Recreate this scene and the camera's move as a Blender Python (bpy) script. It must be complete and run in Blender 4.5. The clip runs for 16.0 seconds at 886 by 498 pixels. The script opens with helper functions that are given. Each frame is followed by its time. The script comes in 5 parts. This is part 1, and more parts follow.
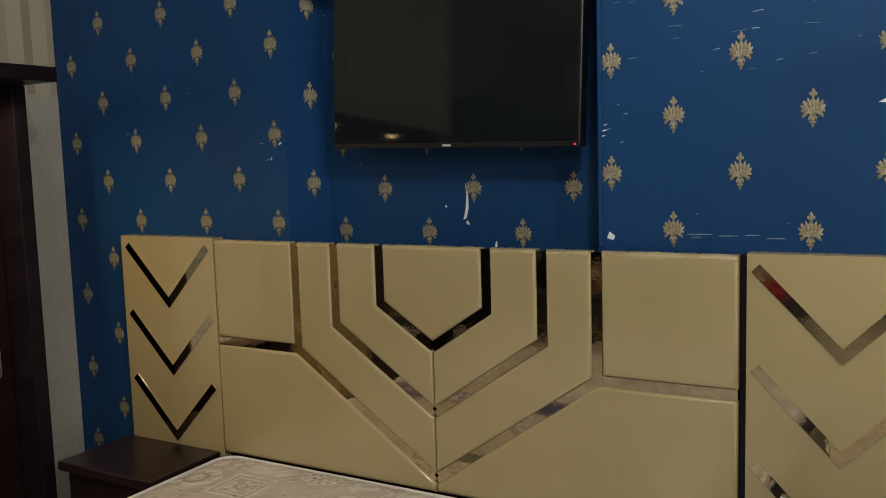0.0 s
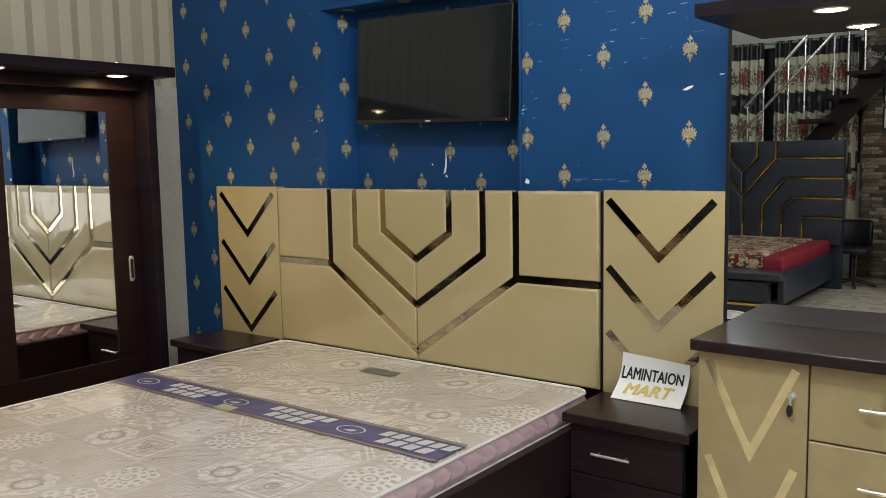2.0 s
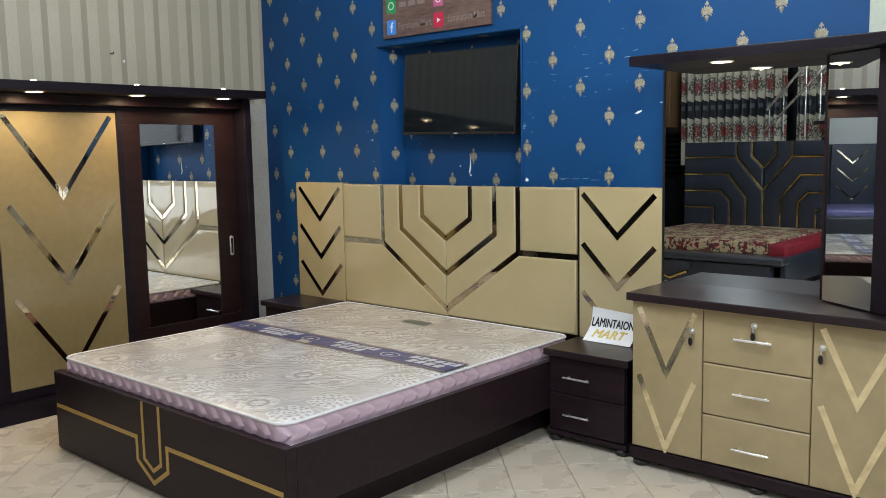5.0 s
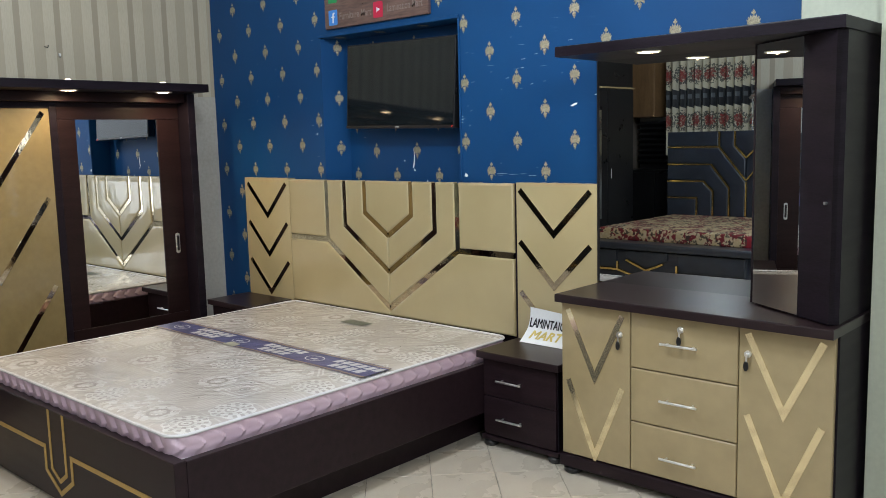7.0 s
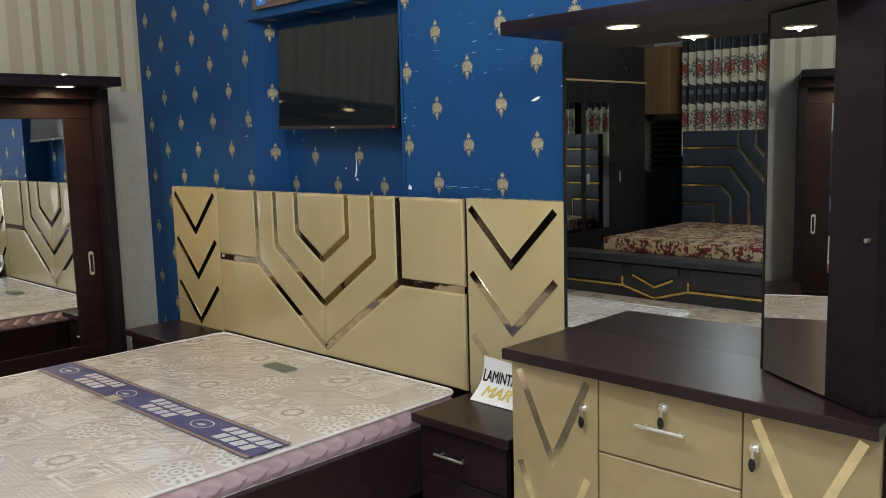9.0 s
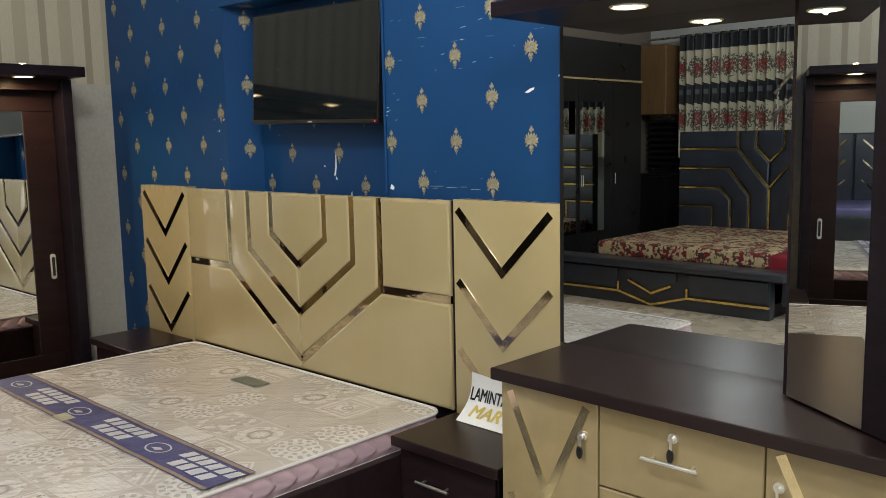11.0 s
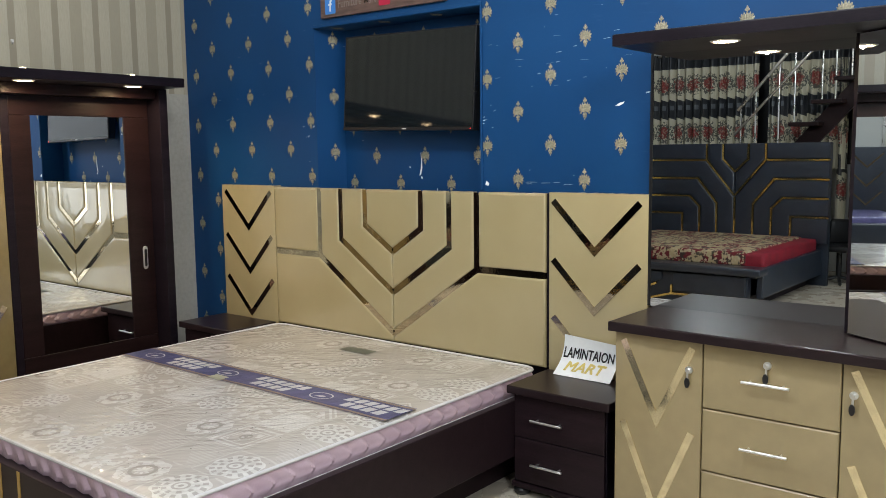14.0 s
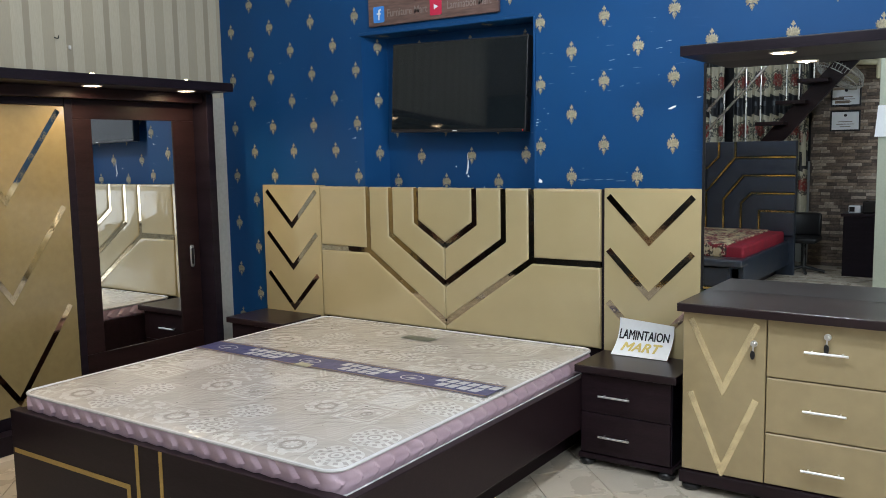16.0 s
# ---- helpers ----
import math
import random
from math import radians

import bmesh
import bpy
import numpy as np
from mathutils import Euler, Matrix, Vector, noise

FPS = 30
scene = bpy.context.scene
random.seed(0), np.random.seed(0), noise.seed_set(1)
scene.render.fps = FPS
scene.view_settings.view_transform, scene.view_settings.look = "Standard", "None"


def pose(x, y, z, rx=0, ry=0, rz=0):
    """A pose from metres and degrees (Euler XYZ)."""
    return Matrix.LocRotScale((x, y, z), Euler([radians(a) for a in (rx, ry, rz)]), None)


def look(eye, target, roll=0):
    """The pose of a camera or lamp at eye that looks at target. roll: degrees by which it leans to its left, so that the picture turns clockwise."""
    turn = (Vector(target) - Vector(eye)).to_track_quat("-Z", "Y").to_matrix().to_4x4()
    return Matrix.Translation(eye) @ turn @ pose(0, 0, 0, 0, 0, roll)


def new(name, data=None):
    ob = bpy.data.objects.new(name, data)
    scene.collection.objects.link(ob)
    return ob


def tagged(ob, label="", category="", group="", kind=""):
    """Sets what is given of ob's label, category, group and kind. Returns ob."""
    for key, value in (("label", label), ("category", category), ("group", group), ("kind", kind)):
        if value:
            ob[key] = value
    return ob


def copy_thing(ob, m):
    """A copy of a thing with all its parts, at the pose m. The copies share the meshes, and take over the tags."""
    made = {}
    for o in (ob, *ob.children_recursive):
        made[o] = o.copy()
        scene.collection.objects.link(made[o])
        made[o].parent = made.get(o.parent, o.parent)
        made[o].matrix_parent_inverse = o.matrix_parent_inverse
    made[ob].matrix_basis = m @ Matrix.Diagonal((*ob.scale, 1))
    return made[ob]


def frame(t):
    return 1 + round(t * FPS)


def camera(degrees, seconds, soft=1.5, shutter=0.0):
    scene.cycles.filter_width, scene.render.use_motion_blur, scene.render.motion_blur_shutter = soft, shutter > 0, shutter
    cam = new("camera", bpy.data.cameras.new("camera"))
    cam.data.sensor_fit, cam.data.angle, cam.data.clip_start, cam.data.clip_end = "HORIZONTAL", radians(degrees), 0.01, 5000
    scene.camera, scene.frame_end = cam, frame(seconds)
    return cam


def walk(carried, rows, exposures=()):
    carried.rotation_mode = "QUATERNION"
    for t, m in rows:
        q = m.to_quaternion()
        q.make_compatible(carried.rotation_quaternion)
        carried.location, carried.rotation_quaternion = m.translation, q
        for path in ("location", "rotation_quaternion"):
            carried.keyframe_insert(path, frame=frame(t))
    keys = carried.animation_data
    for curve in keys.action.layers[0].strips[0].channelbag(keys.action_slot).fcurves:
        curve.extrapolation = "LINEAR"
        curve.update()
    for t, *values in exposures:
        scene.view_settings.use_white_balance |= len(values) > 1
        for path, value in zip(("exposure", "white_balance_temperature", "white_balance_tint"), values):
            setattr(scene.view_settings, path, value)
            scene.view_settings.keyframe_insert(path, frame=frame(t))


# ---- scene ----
cam = camera(54.6, 16.0, soft=0.9)
EXPOSURES = [(0.0, -0.38, 7300, 12), (0.6, -0.18, 7100, 12), (1.5, 0.15, 6900, 11), (2.5, 0.32, 6500, 10), (3.5, 0.42, 6050, 10), (6.0, 0.46, 6050, 10), (8.0, 0.38, 6200, 10), (9.5, 0.27, 6650, 10), (12.0, 0.25, 6850, 10), (12.5, 0.32, 6800, 10), (14.5, 0.43, 6150, 10), (16.0, 0.43, 6000, 10)]
ROWS = [   # seconds, place, turn
    (0.0, 1.3779, -2.4125, 1.5966, 83.851, 1.666, 29.439),
    (0.5, 1.6589, -2.5669, 1.5218, 83.813, 1.417, 32.263),
    (1.0, 1.9814, -2.7607, 1.4963, 83.811, 1.202, 34.399),
    (1.5, 2.2673, -3.0348, 1.4868, 83.733, 1.041, 35.803),
    (2.0, 2.5121, -3.2044, 1.4680, 83.799, 1.040, 36.756),
    (2.5, 2.7490, -3.3808, 1.4771, 83.635, 1.154, 37.564),
    (3.0, 2.8963, -3.5919, 1.4922, 83.593, 0.816, 38.591),
    (3.5, 3.0451, -3.7609, 1.4916, 83.614, 0.846, 39.644),
    (6.0, 3.7215, -4.0763, 1.5538, 83.141, 1.271, 41.992),
    (6.5, 3.7707, -3.8551, 1.5470, 82.861, 1.455, 42.070),
    (7.0, 3.6941, -3.6295, 1.5558, 82.668, 1.463, 42.188),
    (7.5, 3.5754, -3.4031, 1.5597, 82.555, 1.443, 42.594),
    (8.0, 3.4774, -3.1372, 1.5419, 82.538, 1.607, 42.961),
    (8.5, 3.4351, -2.9071, 1.5499, 82.583, 1.508, 43.453),
    (9.0, 3.3467, -2.6646, 1.5717, 82.550, 1.517, 43.879),
    (9.5, 3.3017, -2.4230, 1.5867, 82.547, 1.647, 43.726),
    (12.0, 3.0943, -2.4182, 1.5048, 82.986, 0.733, 43.227),
    (12.5, 3.1758, -2.6714, 1.4916, 83.378, 0.831, 43.173),
    (13.0, 3.1932, -2.8923, 1.5227, 83.538, 0.745, 42.811),
    (13.5, 3.0937, -3.1461, 1.5225, 83.422, 0.782, 41.518),
    (14.0, 3.0409, -3.4279, 1.5114, 83.497, 0.671, 38.682),
    (14.5, 3.0594, -3.7080, 1.5112, 83.486, 0.893, 37.110),
    (15.0, 2.9837, -3.8918, 1.5366, 83.420, 0.924, 36.032),
    (15.5, 2.8015, -4.0235, 1.5304, 83.422, 0.922, 35.051),
    (16.0, 2.7148, -4.0721, 1.5224, 83.438, 1.047, 34.174),
]
walk(cam, [(t, pose(x, y, z, rx, ry, rz)) for t, x, y, z, rx, ry, rz in ROWS], EXPOSURES)

# ---- light and world ----
world = bpy.data.worlds.new("world")
scene.world = world
world.use_nodes = True
world.node_tree.nodes["Background"].inputs[0].default_value = (0.75, 0.85, 1.0, 1)
world.node_tree.nodes["Background"].inputs[1].default_value = 0.05


def area_lamp(name, m, sx, sy, watts, colour):
    data = bpy.data.lights.new(name, "AREA")
    data.shape, data.size, data.size_y, data.energy, data.color = "RECTANGLE", sx, sy, watts, colour
    ob = new(name, data)
    ob.matrix_world = m
    return ob


def spot_lamp(name, x, y, z, watts, colour):
    data = bpy.data.lights.new(name, "SPOT")
    data.energy, data.color, data.spot_size, data.spot_blend, data.shadow_soft_size = watts, colour, radians(172), 0.7, 0.008
    ob = new(name, data)
    ob.matrix_world = pose(x, y, z)
    return ob


def bulb(name, x, y, z, watts, colour, radius=0.11):
    data = bpy.data.lights.new(name, "POINT")
    data.energy, data.color, data.shadow_soft_size = watts, colour, radius
    ob = new(name, data)
    ob.matrix_world = pose(x, y, z)
    return ob


COOL = (0.90, 0.96, 1.0)
WARM = (1.0, 0.72, 0.40)
CEIL = 3.4
# assumed ceiling lamps, out of view; placed and powered to light the room
BULBS = [(-0.5, -1.45, 3.1, 12), (1.55, -1.9, 3.0, 92), (3.9, -2.9, 2.95, 88), (2.6, -4.6, 2.95, 42), (-0.4, -5.5, 2.95, 20)]
for bx, by, bz, watts in BULBS:
    bulb("overhead_fill_lamp", bx, by, bz, watts, COOL)
# fill from the right, added as daylight of an assumed shop front
area_lamp("side_fill_lamp", look((6.9, -4.3, 1.15), (0, -3.6, 0.75)), 3.0, 1.5, 24, (1.0, 0.98, 0.95))
WARD_SPOTS = [(-1.43, -0.66), (-1.43, -1.28), (-1.43, -1.90), (-1.43, -2.52)]
for sx_, sy_ in WARD_SPOTS:
    spot_lamp("wardrobe_spot_lamp", sx_, sy_, 1.8925, 12.5, WARM)
spot_lamp("dresser_spot_lamp", 1.85, -0.285, 1.8925, 9.0, WARM)


# ---- helpers of this scene ----
def link(nt, a, b):
    nt.links.new(a, b)


def material(name, colour, rough=0.5, metal=0.0, vary=0.12, scale=6.0, fine=60.0, bump=0.05, coat=0.0, rough_vary=0.08, stretch=(1, 1, 1), dark=None, spec=0.5, film=0.0):
    """A surface with cloudy variation at two scales, roughness variation and fine relief."""
    m = bpy.data.materials.new(name)
    m.use_nodes = True
    nt = m.node_tree
    b = nt.nodes["Principled BSDF"]
    tc = nt.nodes.new("ShaderNodeTexCoord")
    mp = nt.nodes.new("ShaderNodeMapping")
    mp.inputs["Scale"].default_value = stretch
    link(nt, tc.outputs["Object"], mp.inputs[0])
    n1 = nt.nodes.new("ShaderNodeTexNoise")
    n1.inputs["Scale"].default_value, n1.inputs["Detail"].default_value = scale, 6
    n2 = nt.nodes.new("ShaderNodeTexNoise")
    n2.inputs["Scale"].default_value, n2.inputs["Detail"].default_value = fine, 4
    link(nt, mp.outputs[0], n1.inputs["Vector"])
    link(nt, mp.outputs[0], n2.inputs["Vector"])
    add = nt.nodes.new("ShaderNodeMath")
    add.operation = "ADD"
    link(nt, n1.outputs["Fac"], add.inputs[0])
    link(nt, n2.outputs["Fac"], add.inputs[1])
    ramp = nt.nodes.new("ShaderNodeMapRange")
    ramp.inputs["From Min"].default_value, ramp.inputs["From Max"].default_value = 0.7, 1.3
    link(nt, add.outputs[0], ramp.inputs["Value"])
    mix = nt.nodes.new("ShaderNodeMix")
    mix.data_type = "RGBA"
    d = dark or tuple(c * (1 - 2 * vary) for c in colour)
    mix.inputs[6].default_value = (*d, 1)
    mix.inputs[7].default_value = (*[min(1, c * (1 + vary)) for c in colour], 1)
    link(nt, ramp.outputs[0], mix.inputs[0])
    link(nt, mix.outputs[2], b.inputs["Base Color"])
    rr = nt.nodes.new("ShaderNodeMapRange")
    rr.inputs["To Min"].default_value, rr.inputs["To Max"].default_value = max(0.0, rough - rough_vary), rough + rough_vary
    link(nt, n1.outputs["Fac"], rr.inputs["Value"])
    link(nt, rr.outputs[0], b.inputs["Roughness"])
    b.inputs["Metallic"].default_value = metal
    b.inputs["Coat Weight"].default_value = coat
    b.inputs["Coat Roughness"].default_value = 0.035 if film else 0.08
    b.inputs["Specular IOR Level"].default_value = spec
    if film:
        n3 = nt.nodes.new("ShaderNodeTexNoise")
        n3.inputs["Scale"].default_value, n3.inputs["Detail"].default_value, n3.inputs["Distortion"].default_value = 5.0, 5, 1.2
        link(nt, tc.outputs["Object"], n3.inputs["Vector"])
        wr = nt.nodes.new("ShaderNodeBump")
        wr.inputs["Strength"].default_value, wr.inputs["Distance"].default_value = film, 0.02
        n4 = nt.nodes.new("ShaderNodeTexNoise")
        n4.inputs["Scale"].default_value, n4.inputs["Detail"].default_value = 38.0, 3
        link(nt, tc.outputs["Object"], n4.inputs["Vector"])
        mx = nt.nodes.new("ShaderNodeMath")
        mx.operation = "MULTIPLY_ADD"
        mx.inputs[1].default_value = 0.16
        link(nt, n4.outputs["Fac"], mx.inputs[0])
        link(nt, n3.outputs["Fac"], mx.inputs[2])
        link(nt, mx.outputs[0], wr.inputs["Height"])
        link(nt, wr.outputs[0], b.inputs["Coat Normal"])
    if bump:
        bp = nt.nodes.new("ShaderNodeBump")
        bp.inputs["Strength"].default_value, bp.inputs["Distance"].default_value = bump, 0.01
        link(nt, add.outputs[0], bp.inputs["Height"])
        link(nt, bp.outputs[0], b.inputs["Normal"])
    return m


class Nodes:
    """Short-hand to write node arithmetic for printed patterns."""

    def __init__(self, name, rough=0.5):
        self.m = bpy.data.materials.new(name)
        self.m.use_nodes = True
        self.nt = self.m.node_tree
        self.b = self.nt.nodes["Principled BSDF"]
        self.b.inputs["Roughness"].default_value = rough
        tc = self.nt.nodes.new("ShaderNodeTexCoord")
        self.vec = tc.outputs["Object"]
        s = self.nt.nodes.new("ShaderNodeSeparateXYZ")
        link(self.nt, self.vec, s.inputs[0])
        self.x, self.y, self.z = s.outputs

    def put(self, v, socket):
        if isinstance(v, (int, float)):
            socket.default_value = v
        elif isinstance(v, tuple):
            socket.default_value = (*v, 1)[:4]
        else:
            link(self.nt, v, socket)

    def op(self, kind, *a):
        n = self.nt.nodes.new("ShaderNodeMath")
        n.operation = kind
        for i, v in enumerate(a):
            self.put(v, n.inputs[i])
        return n.outputs[0]

    def add(self, a, b): return self.op("ADD", a, b)
    def sub(self, a, b): return self.op("SUBTRACT", a, b)
    def mul(self, a, b): return self.op("MULTIPLY", a, b)
    def less(self, a, b): return self.op("LESS_THAN", a, b)
    def more(self, a, b): return self.op("GREATER_THAN", a, b)
    def absv(self, a): return self.op("ABSOLUTE", a)
    def fract(self, a): return self.op("FRACT", a)
    def floor(self, a): return self.op("FLOOR", a)
    def top(self, a, b): return self.op("MAXIMUM", a, b)

    def length(self, a, b):
        return self.op("SQRT", self.add(self.mul(a, a), self.mul(b, b)))

    def vector(self, x, y, z=0.0):
        n = self.nt.nodes.new("ShaderNodeCombineXYZ")
        for i, v in enumerate((x, y, z)):
            self.put(v, n.inputs[i])
        return n.outputs[0]

    def noise(self, scale, detail=4, vec=None):
        n = self.nt.nodes.new("ShaderNodeTexNoise")
        n.inputs["Scale"].default_value, n.inputs["Detail"].default_value = scale, detail
        link(self.nt, vec or self.vec, n.inputs["Vector"])
        return n.outputs["Fac"]

    def white(self, a, b):
        n = self.nt.nodes.new("ShaderNodeTexWhiteNoise")
        n.noise_dimensions = "2D"
        link(self.nt, self.vector(a, b), n.inputs["Vector"])
        return n.outputs["Value"]

    def mix(self, fac, a, b):
        n = self.nt.nodes.new("ShaderNodeMix")
        n.data_type = "RGBA"
        self.put(fac, n.inputs[0])
        self.put(a, n.inputs[6])
        self.put(b, n.inputs[7])
        return n.outputs[2]

    def span(self, v, a, b, c=0.0, d=1.0):
        n = self.nt.nodes.new("ShaderNodeMapRange")
        link(self.nt, v, n.inputs[0])
        for i, val in enumerate((a, b, c, d)):
            n.inputs[i + 1].default_value = val
        return n.outputs[0]

    def bump(self, h, strength=0.2, distance=0.01):
        n = self.nt.nodes.new("ShaderNodeBump")
        n.inputs["Strength"].default_value, n.inputs["Distance"].default_value = strength, distance
        link(self.nt, h, n.inputs["Height"])
        link(self.nt, n.outputs[0], self.b.inputs["Normal"])
        return n

    def colour(self, c):
        self.put(c, self.b.inputs["Base Color"])
        return self.m


def thing(name, x=0.0, y=0.0, z=0.0, label="", category="", group="", kind=""):
    ob = new(name)
    ob.empty_display_size = 0.05
    ob.matrix_world = pose(x, y, z)
    return tagged(ob, label, category, group, kind)


def base_of(ob):
    p = Vector(ob.location)
    while ob.parent:
        ob = ob.parent
        p += Vector(ob.location)
    return p


def part(name, bm, mat, parent=None, label="", smooth=False):
    """Links a bmesh, made in world metres, as one mesh object under a thing or a part."""
    bmesh.ops.recalc_face_normals(bm, faces=bm.faces)
    me = bpy.data.meshes.new(name)
    if parent:
        o = base_of(parent)
        bmesh.ops.translate(bm, verts=bm.verts, vec=-o)
    bm.to_mesh(me)
    bm.free()
    me.materials.append(mat)
    if smooth:
        for p in me.polygons:
            p.use_smooth = True
        me.set_sharp_from_angle(angle=radians(35))
    ob = new(name, me)
    if parent:
        ob.parent = parent
    if label:
        ob["label"] = label
    return ob


def box(x0, x1, y0, y1, z0, z1, bevel=0.004, seg=2):
    bm = bmesh.new()
    bmesh.ops.create_cube(bm, size=1)
    bmesh.ops.scale(bm, vec=(abs(x1 - x0), abs(y1 - y0), abs(z1 - z0)), verts=bm.verts)
    bmesh.ops.translate(bm, vec=((x0 + x1) / 2, (y0 + y1) / 2, (z0 + z1) / 2), verts=bm.verts)
    if bevel:
        bmesh.ops.bevel(bm, geom=list(bm.edges), offset=bevel, segments=seg, affect="EDGES", profile=0.5)
    return bm


def join(*bms):
    me = bpy.data.meshes.new("join")
    out = bmesh.new()
    for b in bms:
        b.to_mesh(me)
        b.free()
        out.from_mesh(me)
        me.clear_geometry()
    bpy.data.meshes.remove(me)
    return out


def prism(poly, place, w0, w1, round_front=0.0, seg=3):
    """A polygon (u, v) extruded from w0 to w1, set in the world by place(u, v, w); round_front rounds the edges at w1."""
    bm = bmesh.new()
    back = [bm.verts.new((u, v, w0)) for u, v in poly]
    front = [bm.verts.new((u, v, w1)) for u, v in poly]
    n = len(poly)
    bm.faces.new(back)
    bm.faces.new(front)
    for i in range(n):
        bm.faces.new((back[i], back[(i + 1) % n], front[(i + 1) % n], front[i]))
    bmesh.ops.recalc_face_normals(bm, faces=bm.faces)
    if round_front:
        fs = set(front)
        es = [e for e in bm.edges if e.verts[0] in fs and e.verts[1] in fs]
        bmesh.ops.bevel(bm, geom=es, offset=round_front, segments=seg, affect="EDGES", profile=0.6)
    for v in bm.verts:
        v.co = place(*v.co)
    return bm


def ribbon(points, width):
    """The outline of a band with mitred bends along points (u, v)."""
    pts = [Vector(p) for p in points]
    left, right = [], []
    for i, p in enumerate(pts):
        d0 = (p - pts[i - 1]).normalized() if i else (pts[1] - p).normalized()
        d1 = (pts[i + 1] - p).normalized() if i < len(pts) - 1 else d0
        n0, n1 = Vector((-d0.y, d0.x)), Vector((-d1.y, d1.x))
        m = (n0 + n1).normalized()
        k = width / 2 / max(0.25, m.dot(n0))
        left.append(tuple(p + m * k))
        right.append(tuple(p - m * k))
    return left + right[::-1]


def rod(a, b, r, n=12):
    a, b = Vector(a), Vector(b)
    bm = bmesh.new()
    bmesh.ops.create_cone(bm, cap_ends=True, segments=n, radius1=r, radius2=r, depth=(b - a).length)
    q = (b - a).to_track_quat("Z", "Y").to_matrix().to_4x4()
    bmesh.ops.transform(bm, matrix=Matrix.Translation((a + b) / 2) @ q, verts=bm.verts)
    return bm


def lathe(profile, n=24):
    """A body of revolution about z from (radius, height) pairs."""
    bm = bmesh.new()
    rings = []
    for r, h in profile:
        rings.append([bm.verts.new((r * math.cos(2 * math.pi * i / n), r * math.sin(2 * math.pi * i / n), h)) for i in range(n)])
    for a, b in zip(rings, rings[1:]):
        for i in range(n):
            bm.faces.new((a[i], a[(i + 1) % n], b[(i + 1) % n], b[i]))
    bm.faces.new(rings[0][::-1])
    bm.faces.new(rings[-1])
    return bm


def lettering(text, size, shear=0.0, offset=0.0, extrude=0.0):
    """The built-in font's letters as a bmesh in the xy plane, centred on its origin."""
    cu = bpy.data.curves.new("text", "FONT")
    cu.body, cu.size, cu.shear, cu.offset, cu.extrude = text, size, shear, offset, extrude
    cu.align_x, cu.align_y, cu.resolution_u = "CENTER", "CENTER", 3
    ob = new("text", cu)
    bpy.context.view_layer.update()
    me = bpy.data.meshes.new_from_object(ob.evaluated_get(bpy.context.evaluated_depsgraph_get()))
    bpy.data.objects.remove(ob)
    bm = bmesh.new()
    bm.from_mesh(me)
    bpy.data.meshes.remove(me)
    return bm


def facing(y0):
    """Places (u, v, w) on a plane that faces the room from the back wall: u along x, v up, w outward."""
    return lambda u, v, w: (u, y0 - w, v)


def facing_left_wall(x0):
    return lambda u, v, w: (x0 + w, u, v)


# ---- materials ----
DARK_WOOD = material("dark_wenge_laminate", (0.0122, 0.0084, 0.0128), 0.40, vary=0.22, scale=3, fine=40, bump=0.03, stretch=(1, 1, 9), spec=0.14)
DARK_WOOD_FLAT = material("dark_wenge_laminate_flat_grain", (0.0190, 0.0105, 0.0135), 0.38, vary=0.22, scale=3, fine=40, bump=0.03, stretch=(1, 9, 9), spec=0.2)
DARK_GLOSS = material("dark_wenge_satin_top", (0.018, 0.0100, 0.0118), 0.31, vary=0.06, scale=3, fine=60, bump=0.0, stretch=(1, 2, 2), spec=0.4, rough_vary=0.01)
DOOR_STRIP = material("gold_mirror_door_strip", (1.0, 0.86, 0.56), 0.08, metal=0.88, vary=0.03, scale=5, fine=300, bump=0.004, rough_vary=0.02)
RED_WOOD = material("reddish_wenge_laminate", (0.016, 0.0074, 0.0076), 0.38, vary=0.2, scale=3, fine=40, bump=0.03, stretch=(1, 1, 9), spec=0.2)
GLOSS_GOLD = material("glossy_gold_laminate", (0.225, 0.17, 0.075), 0.24, vary=0.05, scale=2, fine=30, bump=0.0, coat=0.8, film=0.06)
DRESSER_CREAM = material("cream_satin_laminate", (0.365, 0.285, 0.15), 0.36, vary=0.055, scale=4.5, fine=14, bump=0.004, coat=0.8)
GOLD_MIRROR = material("gold_mirror_strip", (0.68, 0.58, 0.41), 0.035, metal=1.0, vary=0.12, scale=9, fine=30, bump=0.02, rough_vary=0.03)
GOLD_TRIM = material("brushed_gold_strip", (0.82, 0.64, 0.34), 0.24, metal=0.6, vary=0.03, scale=5, fine=300, bump=0.004)
FAR_GOLD = material("gold_mirror_line", (0.85, 0.62, 0.22), 0.07, metal=0.93, vary=0.1, scale=9, fine=30, bump=0.03, rough_vary=0.03)
GOLD_PAINT = material("gold_foil_strip", (0.50, 0.33, 0.09), 0.4, metal=0.3, vary=0.08, scale=9, fine=90, bump=0.01)
CHROME = material("chrome", (0.95, 0.95, 0.94), 0.3, metal=1.0, vary=0.03, bump=0.0)
STEEL = material("brushed_steel", (0.62, 0.60, 0.56), 0.28, metal=1.0, vary=0.05, bump=0.0)
BLACK_PLASTIC = material("black_plastic", (0.012, 0.012, 0.013), 0.3, vary=0.1, bump=0.02)
SCREEN = material("tv_screen", (0.009, 0.012, 0.014), 0.045, vary=0.1, bump=0.0, rough_vary=0.005, spec=0.5)
WHITE_PAPER = material("white_paper", (0.87, 0.89, 0.91), 0.6, vary=0.02, bump=0.01)
BLACK_INK = material("black_ink", (0.008, 0.009, 0.014), 0.5, vary=0.1, bump=0)
